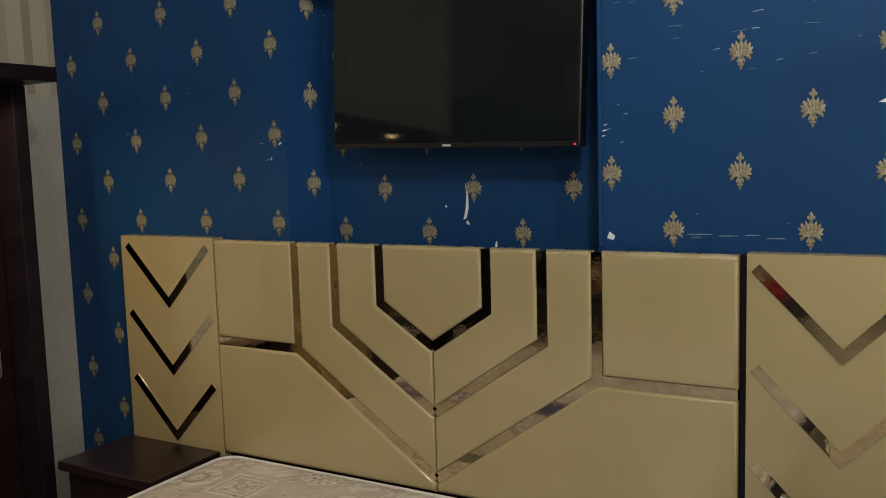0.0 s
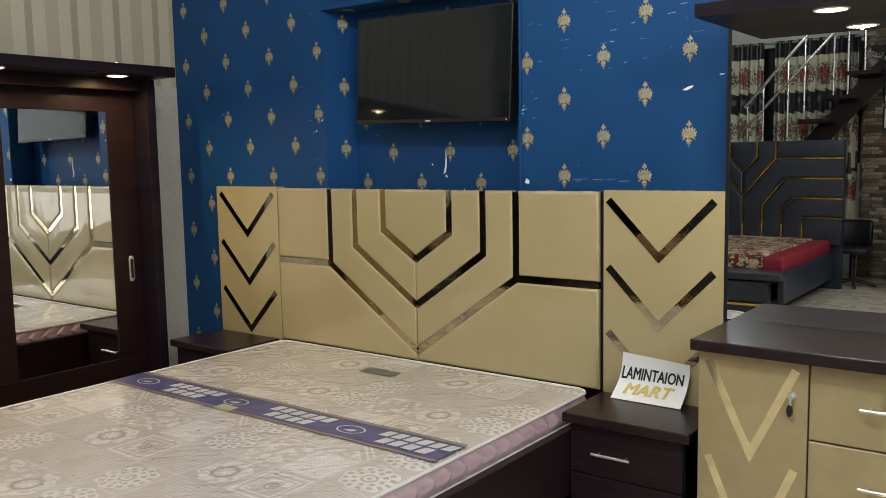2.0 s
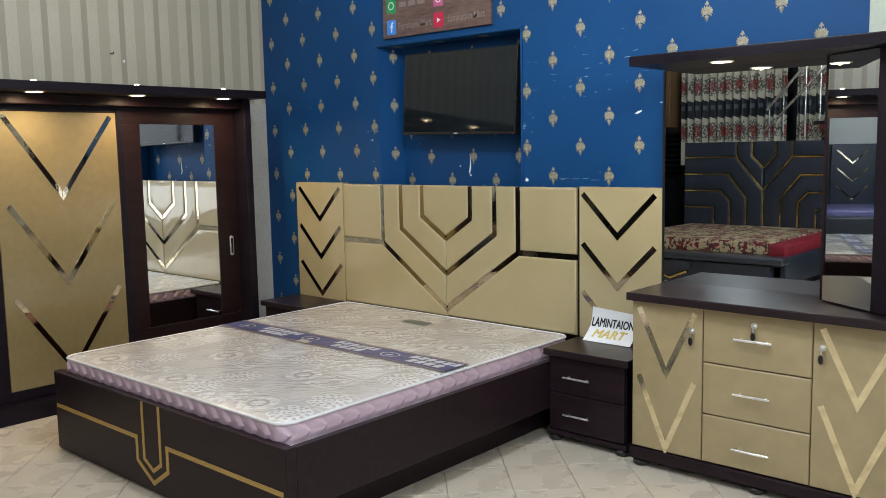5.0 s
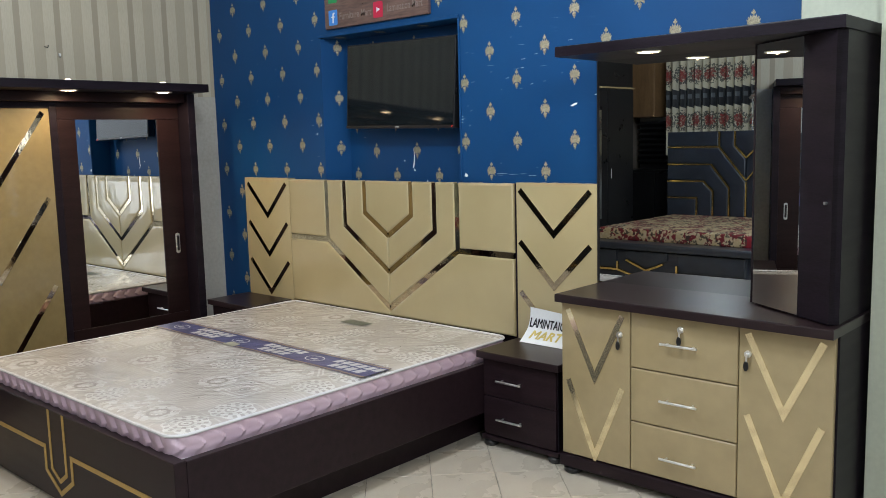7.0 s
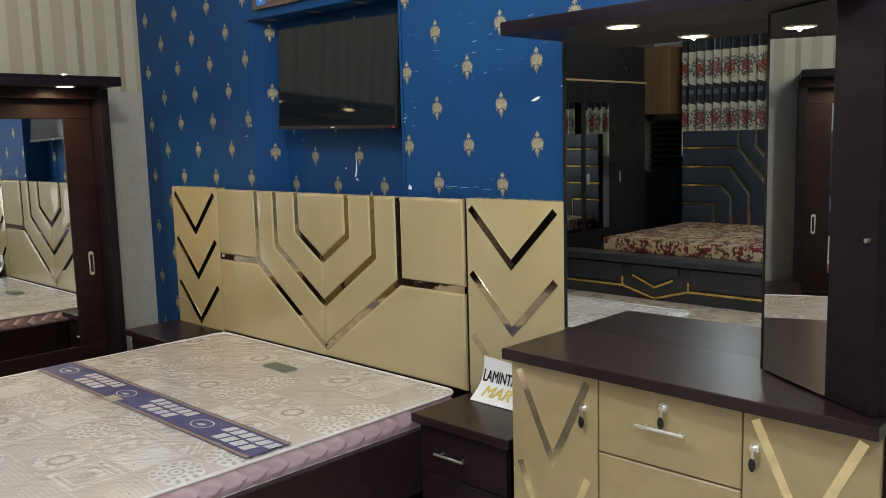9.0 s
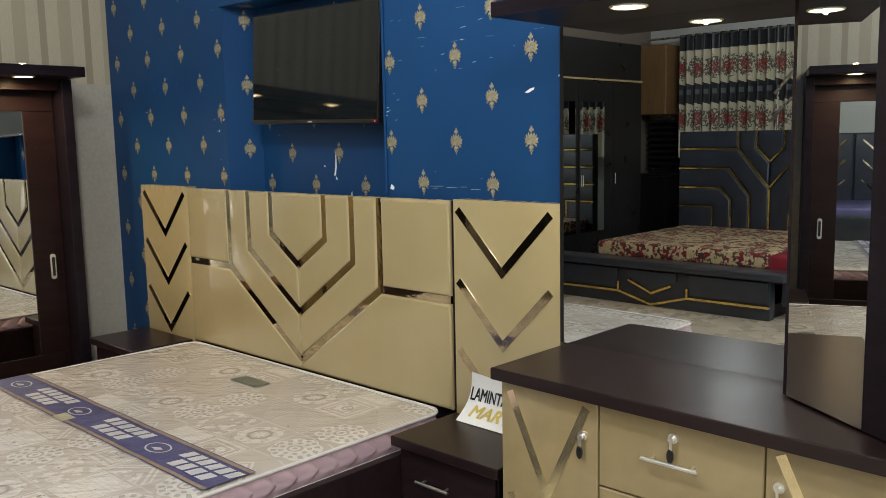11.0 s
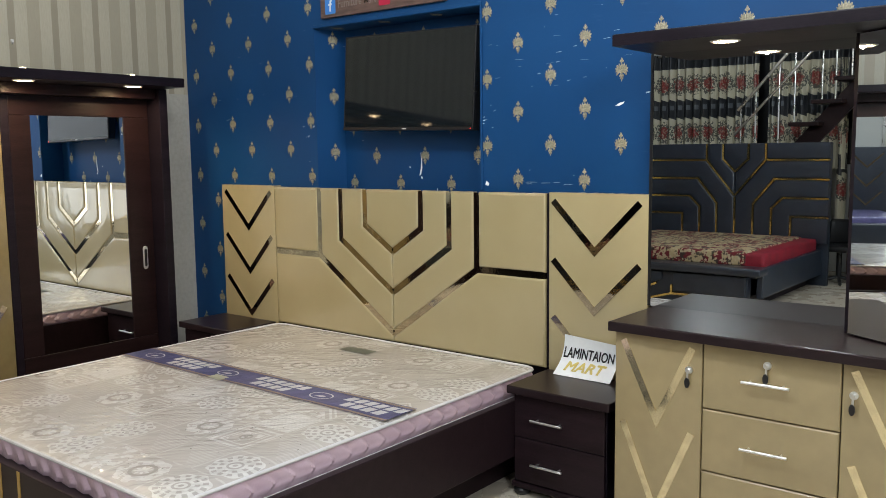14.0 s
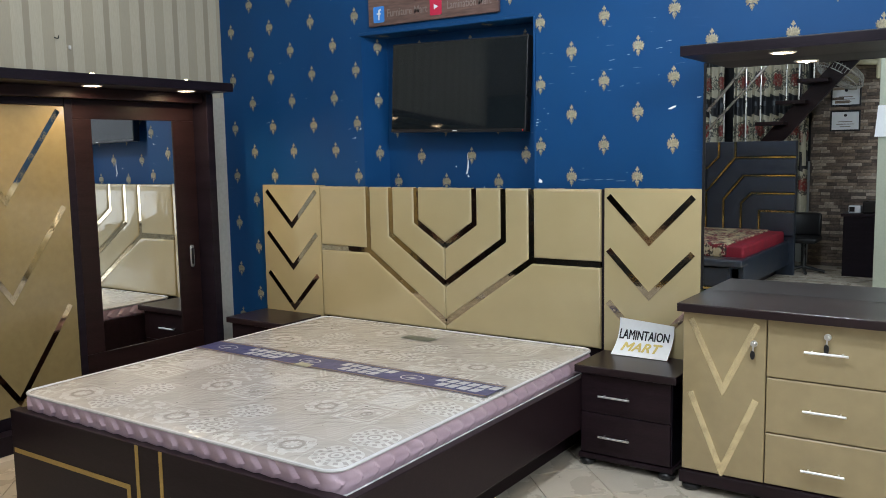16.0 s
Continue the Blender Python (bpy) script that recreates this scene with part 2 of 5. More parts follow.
SCUFF = material("bared_paper_scuff", (0.34, 0.43, 0.50), 0.6, vary=0.2, scale=80, bump=0)
YELLOW_INK = material("yellow_ink", (0.72, 0.58, 0.17), 0.5, vary=0.05, bump=0)
PALE_WALL = material("pale_green_white_paint", (0.50, 0.53, 0.425), 0.7, vary=0.04, scale=2, fine=60, bump=0.04)
WHITE_WALL = material("off_white_paint", (0.55, 0.55, 0.53), 0.7, vary=0.05, scale=2, fine=60, bump=0.04)
# dark colour stands for the dim shop side in reflections, not a known paint
DIM_WALL = material("dim_reflection_brown", (0.20, 0.165, 0.135), 0.7, vary=0.08, scale=2, fine=60, bump=0.04)
CEILING_PAINT = material("ceiling_beige_paint", (0.42, 0.39, 0.34), 0.8, vary=0.04, scale=2, fine=60, bump=0.03)
LAMP_RIM = material("white_lamp_rim", (0.75, 0.73, 0.7), 0.35, vary=0.03, bump=0)


def mirror_material():
    m = bpy.data.materials.new("silvered_mirror")
    m.use_nodes = True
    b = m.node_tree.nodes["Principled BSDF"]
    b.inputs["Base Color"].default_value = (0.80, 0.83, 0.84, 1)
    b.inputs["Metallic"].default_value, b.inputs["Roughness"].default_value = 1.0, 0.0
    return m


MIRROR = mirror_material()


def glow(name, colour, strength):
    m = bpy.data.materials.new(name)
    m.use_nodes = True
    b = m.node_tree.nodes["Principled BSDF"]
    b.inputs["Base Color"].default_value = (*colour, 1)
    b.inputs["Emission Color"].default_value = (*colour, 1)
    b.inputs["Emission Strength"].default_value = strength
    return m


LAMP_GLOW = glow("warm_lamp_glass", (1.0, 0.70, 0.38), 15.0)


def blue_wallpaper():
    k = Nodes("blue_wallpaper", 0.5)
    k.b.inputs["Specular IOR Level"].default_value = 0.22
    big = k.noise(1.3, 5)
    fine = k.noise(120, 3)
    c = k.mix(k.span(big, 0.3, 0.7), (0.0047, 0.044, 0.138), (0.0070, 0.063, 0.188))
    c = k.mix(k.mul(fine, 0.25), c, (0.0075, 0.065, 0.20))
    # white scuffs, short and level
    long = k.vector(k.mul(k.x, 9.0), k.mul(k.y, 9.0), k.mul(k.z, 70.0))
    s1 = k.noise(1.0, 5, long)
    patch = k.noise(2.2, 2, k.vector(k.add(k.x, 3.7), k.y, k.add(k.z, 1.3)))
    scuff = k.mul(k.more(s1, 0.725), k.more(patch, 0.53))
    haze = k.mul(k.span(s1, 0.6, 0.8), k.span(patch, 0.5, 0.75))
    c = k.mix(k.mul(haze, 0.22), c, (0.10, 0.22, 0.36))
    c = k.mix(k.mul(scuff, 0.8), c, (0.55, 0.62, 0.66))
    k.put(k.span(big, 0.3, 0.7, 0.44, 0.58), k.b.inputs["Roughness"])
    k.bump(k.add(fine, k.mul(big, 2.0)), 0.025, 0.01)
    return k.colour(c)


def striped_wallpaper():
    k = Nodes("striped_wallpaper", 0.45)
    u = k.add(k.add(k.x, k.y), k.mul(k.sub(k.noise(3, 2), 0.5), 0.004))
    f = k.fract(k.mul(k.add(u, 2.243), 1 / 0.2505))
    ramp = k.nt.nodes.new("ShaderNodeValToRGB")
    ramp.color_ramp.interpolation = "CONSTANT"
    pale, mid, deep = (0.49, 0.445, 0.335, 1), (0.40, 0.35, 0.252, 1), (0.325, 0.28, 0.20, 1)
    stops = [(0.0, deep), (0.155, pale), (0.435, mid), (0.725, pale)]
    el = ramp.color_ramp.elements
    el[0].position, el[0].color = stops[0]
    el[1].position, el[1].color = stops[1]
    for p, c in stops[2:]:
        e = el.new(p)
        e.color = c
    link(k.nt, f, ramp.inputs[0])
    grain = k.noise(1.0, 4, k.vector(k.mul(k.x, 300.0), k.mul(k.y, 300.0), k.mul(k.z, 30.0)))
    c = k.mix(k.span(grain, 0.35, 0.75, 0, 0.3), ramp.outputs[0], (0.30, 0.27, 0.20))
    stain = k.noise(2.5, 5)
    c = k.mix(k.span(stain, 0.5, 0.8, 0, 0.3), c, (0.34, 0.30, 0.22))
    k.bump(grain, 0.1, 0.004)
    return k.colour(c)


def tile_material():
    k = Nodes("cream_floor_tile", 0.22)
    info = k.nt.nodes.new("ShaderNodeObjectInfo")
    n = k.noise(5, 6)
    f = k.noise(90, 3)
    c = k.mix(k.span(n, 0.35, 0.7), (0.55, 0.485, 0.39), (0.60, 0.535, 0.435))
    c = k.mix(k.mul(info.outputs["Random"], 0.15), c, (0.52, 0.465, 0.375))
    c = k.mix(k.span(f, 0.4, 0.8, 0.0, 0.16), c, (0.40, 0.34, 0.26))
    k.put(k.span(n, 0.3, 0.7, 0.24, 0.32), k.b.inputs["Roughness"])
    k.bump(k.noise(14, 3), 0.006, 0.01)
    return k.colour(c)


def mattress_top_material():
    """Grey-beige patchwork print: daisies, dotted squares, octagons, nested squares, leaves, hatching and chevrons, under loose clear film."""
    k = Nodes("mattress_jacquard", 0.5)
    wob = k.mul(k.sub(k.noise(5, 2), 0.5), 0.05)
    a = k.add(k.mul(k.add(k.x, -0.101), 1 / 0.2075), wob)
    b = k.add(k.mul(k.add(k.y, -0.237), 1 / 0.2058), wob)
    fa, fb = k.sub(k.fract(a), 0.5), k.sub(k.fract(b), 0.5)
    col = k.op("FLOORED_MODULO", k.floor(a), 3.0)
    row = k.op("FLOORED_MODULO", k.floor(b), 6.0)
    tone = k.white(k.add(k.floor(a), 17.0), k.floor(b))
    # which print each of the eighteen patches carries
    order = "DNO" "DHH" "HOS" "DNW" "DSC" "CWS"
    kinds = "DWOSNHC"
    ramp = k.nt.nodes.new("ShaderNodeValToRGB")
    ramp.color_ramp.interpolation = "CONSTANT"
    el = ramp.color_ramp.elements
    for i, ch in enumerate(order):
        e = el[0] if i == 0 else el.new(i / 18.0)
        e.position = i / 18.0
        v = (kinds.index(ch) + 0.5) / 8.0
        e.color = (v, v, v, 1)
    el[len(el) - 1].position = 1.0
    link(k.nt, k.mul(k.add(k.add(col, k.mul(row, 3.0)), 0.5), 1 / 18.0), ramp.inputs[0])
    pick = k.mul(ramp.outputs[0], 8.0)

    def kind(ch):
        return k.less(k.absv(k.sub(pick, kinds.index(ch) + 0.5)), 0.25)

    def band(v, mid, half):
        return k.less(k.absv(k.sub(v, mid)), half)

    r = k.length(fa, fb)
    edge = k.top(k.absv(fa), k.absv(fb))
    ang = k.op("ARCTAN2", fb, fa)
    eight = k.op("COSINE", k.mul(ang, 8.0))
    leafy = k.more(k.noise(30, 3), 0.52)
    dots = k.less(k.length(k.sub(k.fract(k.mul(fa, 11.0)), 0.5), k.sub(k.fract(k.mul(fb, 11.0)), 0.5)), 0.27)
    ring_dots = k.top(k.mul(band(r, 0.36, 0.045), k.more(k.op("COSINE", k.mul(ang, 14.0)), 0.0)), k.mul(band(r, 0.24, 0.04), k.more(k.op("COSINE", k.mul(ang, 9.0)), 0.1)))
    white = k.mul(kind("D"), k.less(r, k.add(0.44, k.mul(eight, 0.025))))
    white = k.top(white, k.mul(kind("W"), k.mul(k.less(edge, 0.45), k.sub(1.15, k.mul(dots, 0.5)))))
    octagon = k.add(r, k.mul(eight, 0.02))
    white = k.top(white, k.mul(kind("O"), k.top(k.mul(band(octagon, 0.34, 0.09), k.more(k.noise(38, 2), 0.42)), k.less(r, k.add(0.12, k.mul(eight, 0.04))))))
    white = k.top(white, k.mul(kind("S"), k.top(band(edge, 0.42, 0.035), k.top(band(edge, 0.30, 0.02), k.mul(k.less(edge, 0.24), leafy)))))
    white = k.top(white, k.mul(kind("N"), k.mul(leafy, k.less(edge, 0.46))))
    white = k.top(white, k.mul(kind("H"), k.mul(k.mul(k.more(k.fract(k.mul(fb, 12.0)), 0.55), 0.35), k.mul(k.less(edge, 0.44), k.more(k.add(fa, fb), -0.15)))))
    vee = k.add(k.absv(fa), fb)
    white = k.top(white, k.mul(kind("C"), k.top(band(vee, 0.05, 0.035), k.top(band(vee, 0.18, 0.03), k.mul(k.less(vee, -0.1), leafy)))))
    dark = k.mul(kind("D"), k.top(ring_dots, k.top(band(r, 0.12, 0.022), k.less(r, 0.045))))
    dark = k.top(dark, k.mul(kind("O"), band(r, 0.20, 0.03)))
    dark = k.top(dark, k.mul(kind("S"), k.top(k.less(r, 0.04), band(r, 0.10, 0.022))))
    seam = k.mul(k.more(edge, 0.478), k.more(k.noise(9, 2), 0.45))
    worn = k.span(k.noise(34, 4), 0.3, 0.6, 0.55, 1.0)
    weave = k.noise(260, 2)
    cloud = k.noise(3.2, 4)
    ground = k.mix(k.span(cloud, 0.35, 0.65), (0.49, 0.45, 0.415), (0.565, 0.525, 0.49))
    ground = k.mix(k.mul(tone, 0.55), ground, (0.60, 0.56, 0.51))
    c = k.mix(k.op("MINIMUM", k.mul(white, k.mul(worn, 0.85)), 1.0), ground, (0.80, 0.79, 0.77))
    c = k.mix(k.mul(seam, 0.5), c, (0.74, 0.72, 0.69))
    c = k.mix(k.mul(dark, 0.62), c, (0.30, 0.265, 0.24))
    c = k.mix(k.mul(weave, 0.16), c, (0.36, 0.33, 0.29))
    specks = k.more(k.noise(42, 2), 0.735)
    c = k.mix(k.mul(specks, 0.8), c, (0.07, 0.06, 0.055))
    # film: crossing creases that catch the lamps
    k.b.inputs["Coat Weight"].default_value = 1.0
    k.b.inputs["Coat IOR"].default_value = 1.58
    k.b.inputs["Coat Roughness"].default_value = 0.09
    one = k.noise(1.0, 2, k.vector(k.mul(k.add(k.x, k.mul(k.y, 0.9)), 4.0), k.mul(k.sub(k.y, k.mul(k.x, 0.8)), 13.0), k.z))
    two = k.noise(1.0, 2, k.vector(k.mul(k.sub(k.x, k.mul(k.y, 0.4)), 15.0), k.mul(k.add(k.y, k.mul(k.x, 0.5)), 6.0), k.z))
    slack = k.span(k.noise(2.6, 2), 0.42, 0.62, 0.25, 1.0)
    crease = k.mul(k.add(k.absv(k.sub(one, 0.5)), k.mul(k.absv(k.sub(two, 0.5)), 0.6)), slack)
    wr = k.nt.nodes.new("ShaderNodeBump")
    wr.inputs["Strength"].default_value, wr.inputs["Distance"].default_value = 1.0, 0.012
    link(k.nt, crease, wr.inputs["Height"])
    link(k.nt, wr.outputs[0], k.b.inputs["Coat Normal"])
    k.bump(k.add(k.mul(white, 0.4), weave), 0.12, 0.003)
    return k.colour(c)


def cream_pad_material():
    """Cream leatherette under tight clear film that puckers along the upper edge of the pads."""
    k = Nodes("cream_leatherette", 0.36)
    geo = k.nt.nodes.new("ShaderNodeNewGeometry")
    sep = k.nt.nodes.new("ShaderNodeSeparateXYZ")
    link(k.nt, geo.outputs["Position"], sep.inputs[0])
    px, py, pz = sep.outputs
    at = k.vector(px, py, pz)
    cloud = k.noise(2.5, 5, at)
    grain = k.noise(210, 3, at)
    c = k.mix(k.span(cloud, 0.3, 0.7), (0.405, 0.332, 0.170), (0.452, 0.375, 0.203))
    c = k.mix(k.mul(grain, 0.12), c, (0.36, 0.28, 0.14))
    k.b.inputs["Coat Weight"].default_value = 1.0
    k.b.inputs["Coat Roughness"].default_value = 0.025
    k.b.inputs["Coat IOR"].default_value = 1.62
    broad = k.noise(2.2, 2, at)
    pucker = k.noise(1.0, 2, k.vector(k.mul(px, 26.0), py, k.mul(pz, 16.0)))
    edge = k.span(pz, 1.265, 1.312)
    crease = k.span(k.noise(1.0, 4, k.vector(k.mul(px, 6.0), py, k.mul(pz, 2.2))), 0.56, 0.74)
    height = k.add(k.mul(broad, 0.16), k.add(k.mul(k.mul(pucker, edge), 0.24), k.mul(crease, 0.03)))
    wr = k.nt.nodes.new("ShaderNodeBump")
    wr.inputs["Strength"].default_value, wr.inputs["Distance"].default_value = 1.0, 0.06
    link(k.nt, height, wr.inputs["Height"])
    link(k.nt, wr.outputs[0], k.b.inputs["Coat Normal"])
    k.bump(grain, 0.015, 0.006)
    return k.colour(c)


def film_fabric(name, colour, dark):
    k = Nodes(name, 0.45)
    w = k.noise(180, 2)
    cl = k.noise(7, 4)
    c = k.mix(k.span(cl, 0.35, 0.7), dark, colour)
    c = k.mix(k.mul(w, 0.3), c, tuple(v * 0.7 for v in colour))
    k.b.inputs["Coat Weight"].default_value = 0.6
    k.b.inputs["Coat Roughness"].default_value = 0.12
    wr = k.nt.nodes.new("ShaderNodeBump")
    wr.inputs["Strength"].default_value, wr.inputs["Distance"].default_value = 0.5, 0.02
    link(k.nt, k.noise(18, 5), wr.inputs["Height"])
    link(k.nt, wr.outputs[0], k.b.inputs["Coat Normal"])
    k.bump(w, 0.1, 0.003)
    return k.colour(c)


def floral_material():
    """Bedspread in cream, deep red and dark green blooms."""
    k = Nodes("floral_bedspread", 0.7)
    n = k.noise(9, 3)
    p = k.noise(19, 4)
    c = k.mix(k.more(n, 0.5), (0.48, 0.38, 0.22), (0.16, 0.008, 0.016))
    c = k.mix(k.mul(k.more(p, 0.545), 0.9), c, (0.035, 0.028, 0.02))
    c = k.mix(k.mul(k.more(k.noise(33, 2), 0.57), 0.85), c, (0.55, 0.45, 0.30))
    k.bump(p, 0.2, 0.01)
    return k.colour(c)


def curtain_material():
    """Cream satin with red roses in rows and a dark ornamental band. z counts from the hem."""
    k = Nodes("rose_print_curtain", 0.45)
    wob = k.mul(k.sub(k.noise(24, 4), 0.5), 0.13)
    wob2 = k.mul(k.sub(k.noise(27, 3, k.vector(k.add(k.x, 5.0), k.y, k.z)), 0.5), 0.13)
    u = k.add(k.sub(k.mul(k.fract(k.mul(k.x, 1 / 0.205)), 0.205), 0.1025), wob)
    v = k.add(k.z, wob2)
    red, green = None, None
    for row in (0.46, 1.07):
        d = k.length(k.mul(u, 1.25), k.sub(v, row))
        r_ = k.less(d, 0.078)
        g_ = k.less(d, 0.135)
        red = r_ if red is None else k.top(red, r_)
        green = g_ if green is None else k.top(green, g_)
    leaf = k.mul(green, k.more(k.noise(40, 2), 0.47))
    silk = k.noise(1.0, 3, k.vector(k.mul(k.x, 120.0), k.y, k.mul(k.z, 8.0)))
    c = k.mix(silk, (0.44, 0.40, 0.29), (0.64, 0.60, 0.46))
    c = k.mix(k.mul(leaf, 0.9), c, (0.05, 0.055, 0.05))
    c = k.mix(k.mul(red, k.span(k.noise(35, 3), 0.35, 0.6, 0.35, 1.0)), c, (0.24, 0.022, 0.02))
    band = k.top(k.less(k.absv(k.sub(k.z, 0.765)), 0.105), k.more(k.z, 1.28))
    scal = k.mul(k.sub(k.fract(k.mul(k.x, 1 / 0.11)), 0.5), 0.05)
    band = k.top(band, k.less(k.absv(k.sub(k.add(k.z, scal), 0.765)), 0.118))
    c = k.mix(band, c, (0.018, 0.020, 0.024))
    orn = k.mul(k.less(k.absv(k.sub(k.z, 0.785)), 0.03), k.less(k.absv(k.sub(k.fract(k.mul(k.x, 1 / 0.11)), 0.5)), 0.16))
    c = k.mix(k.mul(orn, 0.5), c, (0.20, 0.22, 0.24))
    return k.colour(c)


BLUE = blue_wallpaper()
STRIPES = striped_wallpaper()
TILE = tile_material()
CREAM = cream_pad_material()
MAT_TOP = mattress_top_material()
MAT_PINK = film_fabric("pink_quilted_border", (0.66, 0.50, 0.585), (0.58, 0.42, 0.51))
MAT_WHITE = film_fabric("white_piping", (0.75, 0.74, 0.74), (0.62, 0.61, 0.62))
MAT_BAND = film_fabric("blue_printed_band", (0.085, 0.09, 0.25), (0.06, 0.065, 0.19))
BAND_EDGE = film_fabric("tan_band_edge", (0.36, 0.27, 0.20), (0.30, 0.22, 0.17))
BAND_PRINT = film_fabric("grey_white_print", (0.72, 0.73, 0.76), (0.60, 0.61, 0.65))
FLORAL = floral_material()
CURTAIN = curtain_material()
NAVY = material("navy_velvet", (0.018, 0.027, 0.045), 0.45, vary=0.2, scale=4, fine=160, bump=0.05, coat=0.15)
NAVY_FILM = film_fabric("navy_velvet_under_film", (0.017, 0.025, 0.043), (0.012, 0.017, 0.030))
RED_CLOTH = material("red_cloth", (0.26, 0.006, 0.022), 0.7, vary=0.2, scale=8, fine=200, bump=0.1)
MOTIF = material("gold_damask_print", (0.38, 0.335, 0.225), 0.38, metal=0.3, vary=0.35, scale=60, fine=300, bump=0.25)
GROUT = material("tile_grout", (0.26, 0.23, 0.19), 0.8, vary=0.15, bump=0.1)
BROWN_BOARD = material("brown_board", (0.20, 0.115, 0.05), 0.5, vary=0.15, scale=3, fine=40, bump=0.03, stretch=(9, 1, 1))


# ---- the shop room ----
X0, X1, Y0, Y1 = -1.852, 7.0, -7.75, 0.0
NX0, NX1, NZ0, NZ1, ND = -0.628, 0.535, 0.30, 2.205, 0.17   # television niche
JAMB = 0.062      # its far jamb is splayed by this much
BLUE_END = 2.38


def structure(name, bm, mat, label):
    return tagged(part(name, bm, mat), label, name.split("_")[0], kind="structure")


floor = structure("floor", box(-2.9, X1 + 0.2, Y0 - 0.2, 0.3, -0.12, -0.006, 0), GROUT, "cream tiled shop floor laid on the diagonal")
structure("ceiling", box(-2.9, X1 + 0.2, Y0 - 0.2, 0.3, CEIL, CEIL + 0.1, 0), CEILING_PAINT, "plain beige painted shop ceiling")
wall_back = structure("wall_back", join(
    box(X0, NX0, 0, 0.25, 0, CEIL, 0), prism([(NX0, 0), (NX0 + JAMB, ND), (NX0, ND)], lambda u, v, w: (u, v, w), NZ0, NZ1), box(NX1, BLUE_END, 0, 0.25, 0, CEIL, 0),
    box(NX0, NX1, 0, 0.25, NZ1, CEIL, 0), box(NX0, NX1, 0, 0.25, 0, NZ0, 0), box(NX0, NX1, ND, 0.25, NZ0, NZ1, 0)),
    BLUE, "royal blue wallpapered wall with gold damask prints and a niche")
structure("wall_plain", join(box(BLUE_END, 2.72, 0.003, 0.25, 0, CEIL, 0), box(2.72, X1 + 0.2, -0.125, 0.25, 0, CEIL, 0)), PALE_WALL, "pale painted wall beside the blue wallpaper")
structure("wall_left", box(X0 - 0.15, X0, -3.4, 0.25, 0, CEIL, 0), STRIPES, "beige striped wallpapered side wall")
structure("wall_left_far", join(box(-2.75, -2.65, Y0 - 0.2, -3.4, 0, CEIL, 0), box(-2.75, X0, -3.4, -3.3, 0, CEIL, 0)), DIM_WALL, "side wall further into the shop, coloured dark brown to reflect dimly")
structure("wall_right", box(X1, X1 + 0.2, Y0 - 0.2, 0.25, 0, CEIL, 0), WHITE_WALL, "off-white painted wall across the shop")
structure("wall_front", box(-2.75, X1 + 0.2, Y0 - 0.2, Y0, 0, CEIL, 0), WHITE_WALL, "off-white painted wall behind the stairs")


def leaf(length, width, angle, cx, cz):
    """One ridged petal as two strips of faces."""
    ca, sa = math.cos(angle), math.sin(angle)
    out = []
    for s, w, lift in ((0, 0, 0.0006), (0.3, 0.8, 0.0006), (0.65, 1, 0.0006), (1, 0, 0.0006)):
        out.append((s * length, w * width, lift))
    ridge = [(s, 0, 0.0022 if 0 < s < length else 0.0006) for s, _, _ in out]
    def put(s, o, h):
        return (cx + s * sa + o * ca, -h, cz + s * ca - o * sa)
    verts, faces = [], []
    for sgn in (1, -1):
        n = len(verts)
        for (s, w, h), (rs, ro, rh) in zip(out, ridge):
            verts += [put(s, sgn * w, h), put(rs, ro, rh)]
        for i in range(3):
            faces.append((n + 2 * i, n + 2 * i + 2, n + 2 * i + 3, n + 2 * i + 1))
    return verts, faces


def damask_mesh():
    """A small palmette in a lozenge outline: a tulip of upright petals, curled side leaves, a crowning bud and a stem with a lower bud."""
    bits = [(0.058, 0.0064, 0, 0, -0.022), (0.022, 0.0056, 0, 0, 0.030), (0.036, 0.0050, math.pi, 0, -0.016)]
    for sgn in (1, -1):
        bits += [(0.014, 0.0036, sgn * 0.60, sgn * 0.002, 0.029), (0.048, 0.0062, sgn * 0.22, sgn * 0.003, -0.018), (0.043, 0.0066, sgn * 0.48, sgn * 0.005, -0.018),
                 (0.036, 0.0062, sgn * 0.78, sgn * 0.006, -0.016), (0.020, 0.0046, sgn * 0.16, sgn * 0.019, 0.002), (0.016, 0.0046, sgn * 1.25, sgn * 0.008, -0.014),
                 (0.022, 0.0050, sgn * 2.45, sgn * 0.012, -0.008), (0.018, 0.0042, sgn * 2.75, sgn * 0.003, -0.016), (0.013, 0.0040, sgn * 1.75, sgn * 0.018, -0.006), (0.009, 0.0032, sgn * 1.2, sgn * 0.001, -0.038)]
    verts, faces = [], []
    for length, width, ang, cx, cz in bits:
        v, f = leaf(length, width, ang, cx, cz)
        faces += [tuple(i + len(verts) for i in q) for q in f]
        verts += v
    me = bpy.data.meshes.new("damask_motif")
    me.from_pydata(verts, [], faces)
    me.materials.append(MOTIF)
    return me


DAMASK = damask_mesh()
PITCH_X, PITCH_Z = 0.3575, 0.3185


def motif(x, y, z, rx=0.0, rz=0.0):
    ob = new("damask_motif", DAMASK)
    ob.matrix_world = pose(x, y, z, rx, 0, rz)
    ob.parent = wall_back


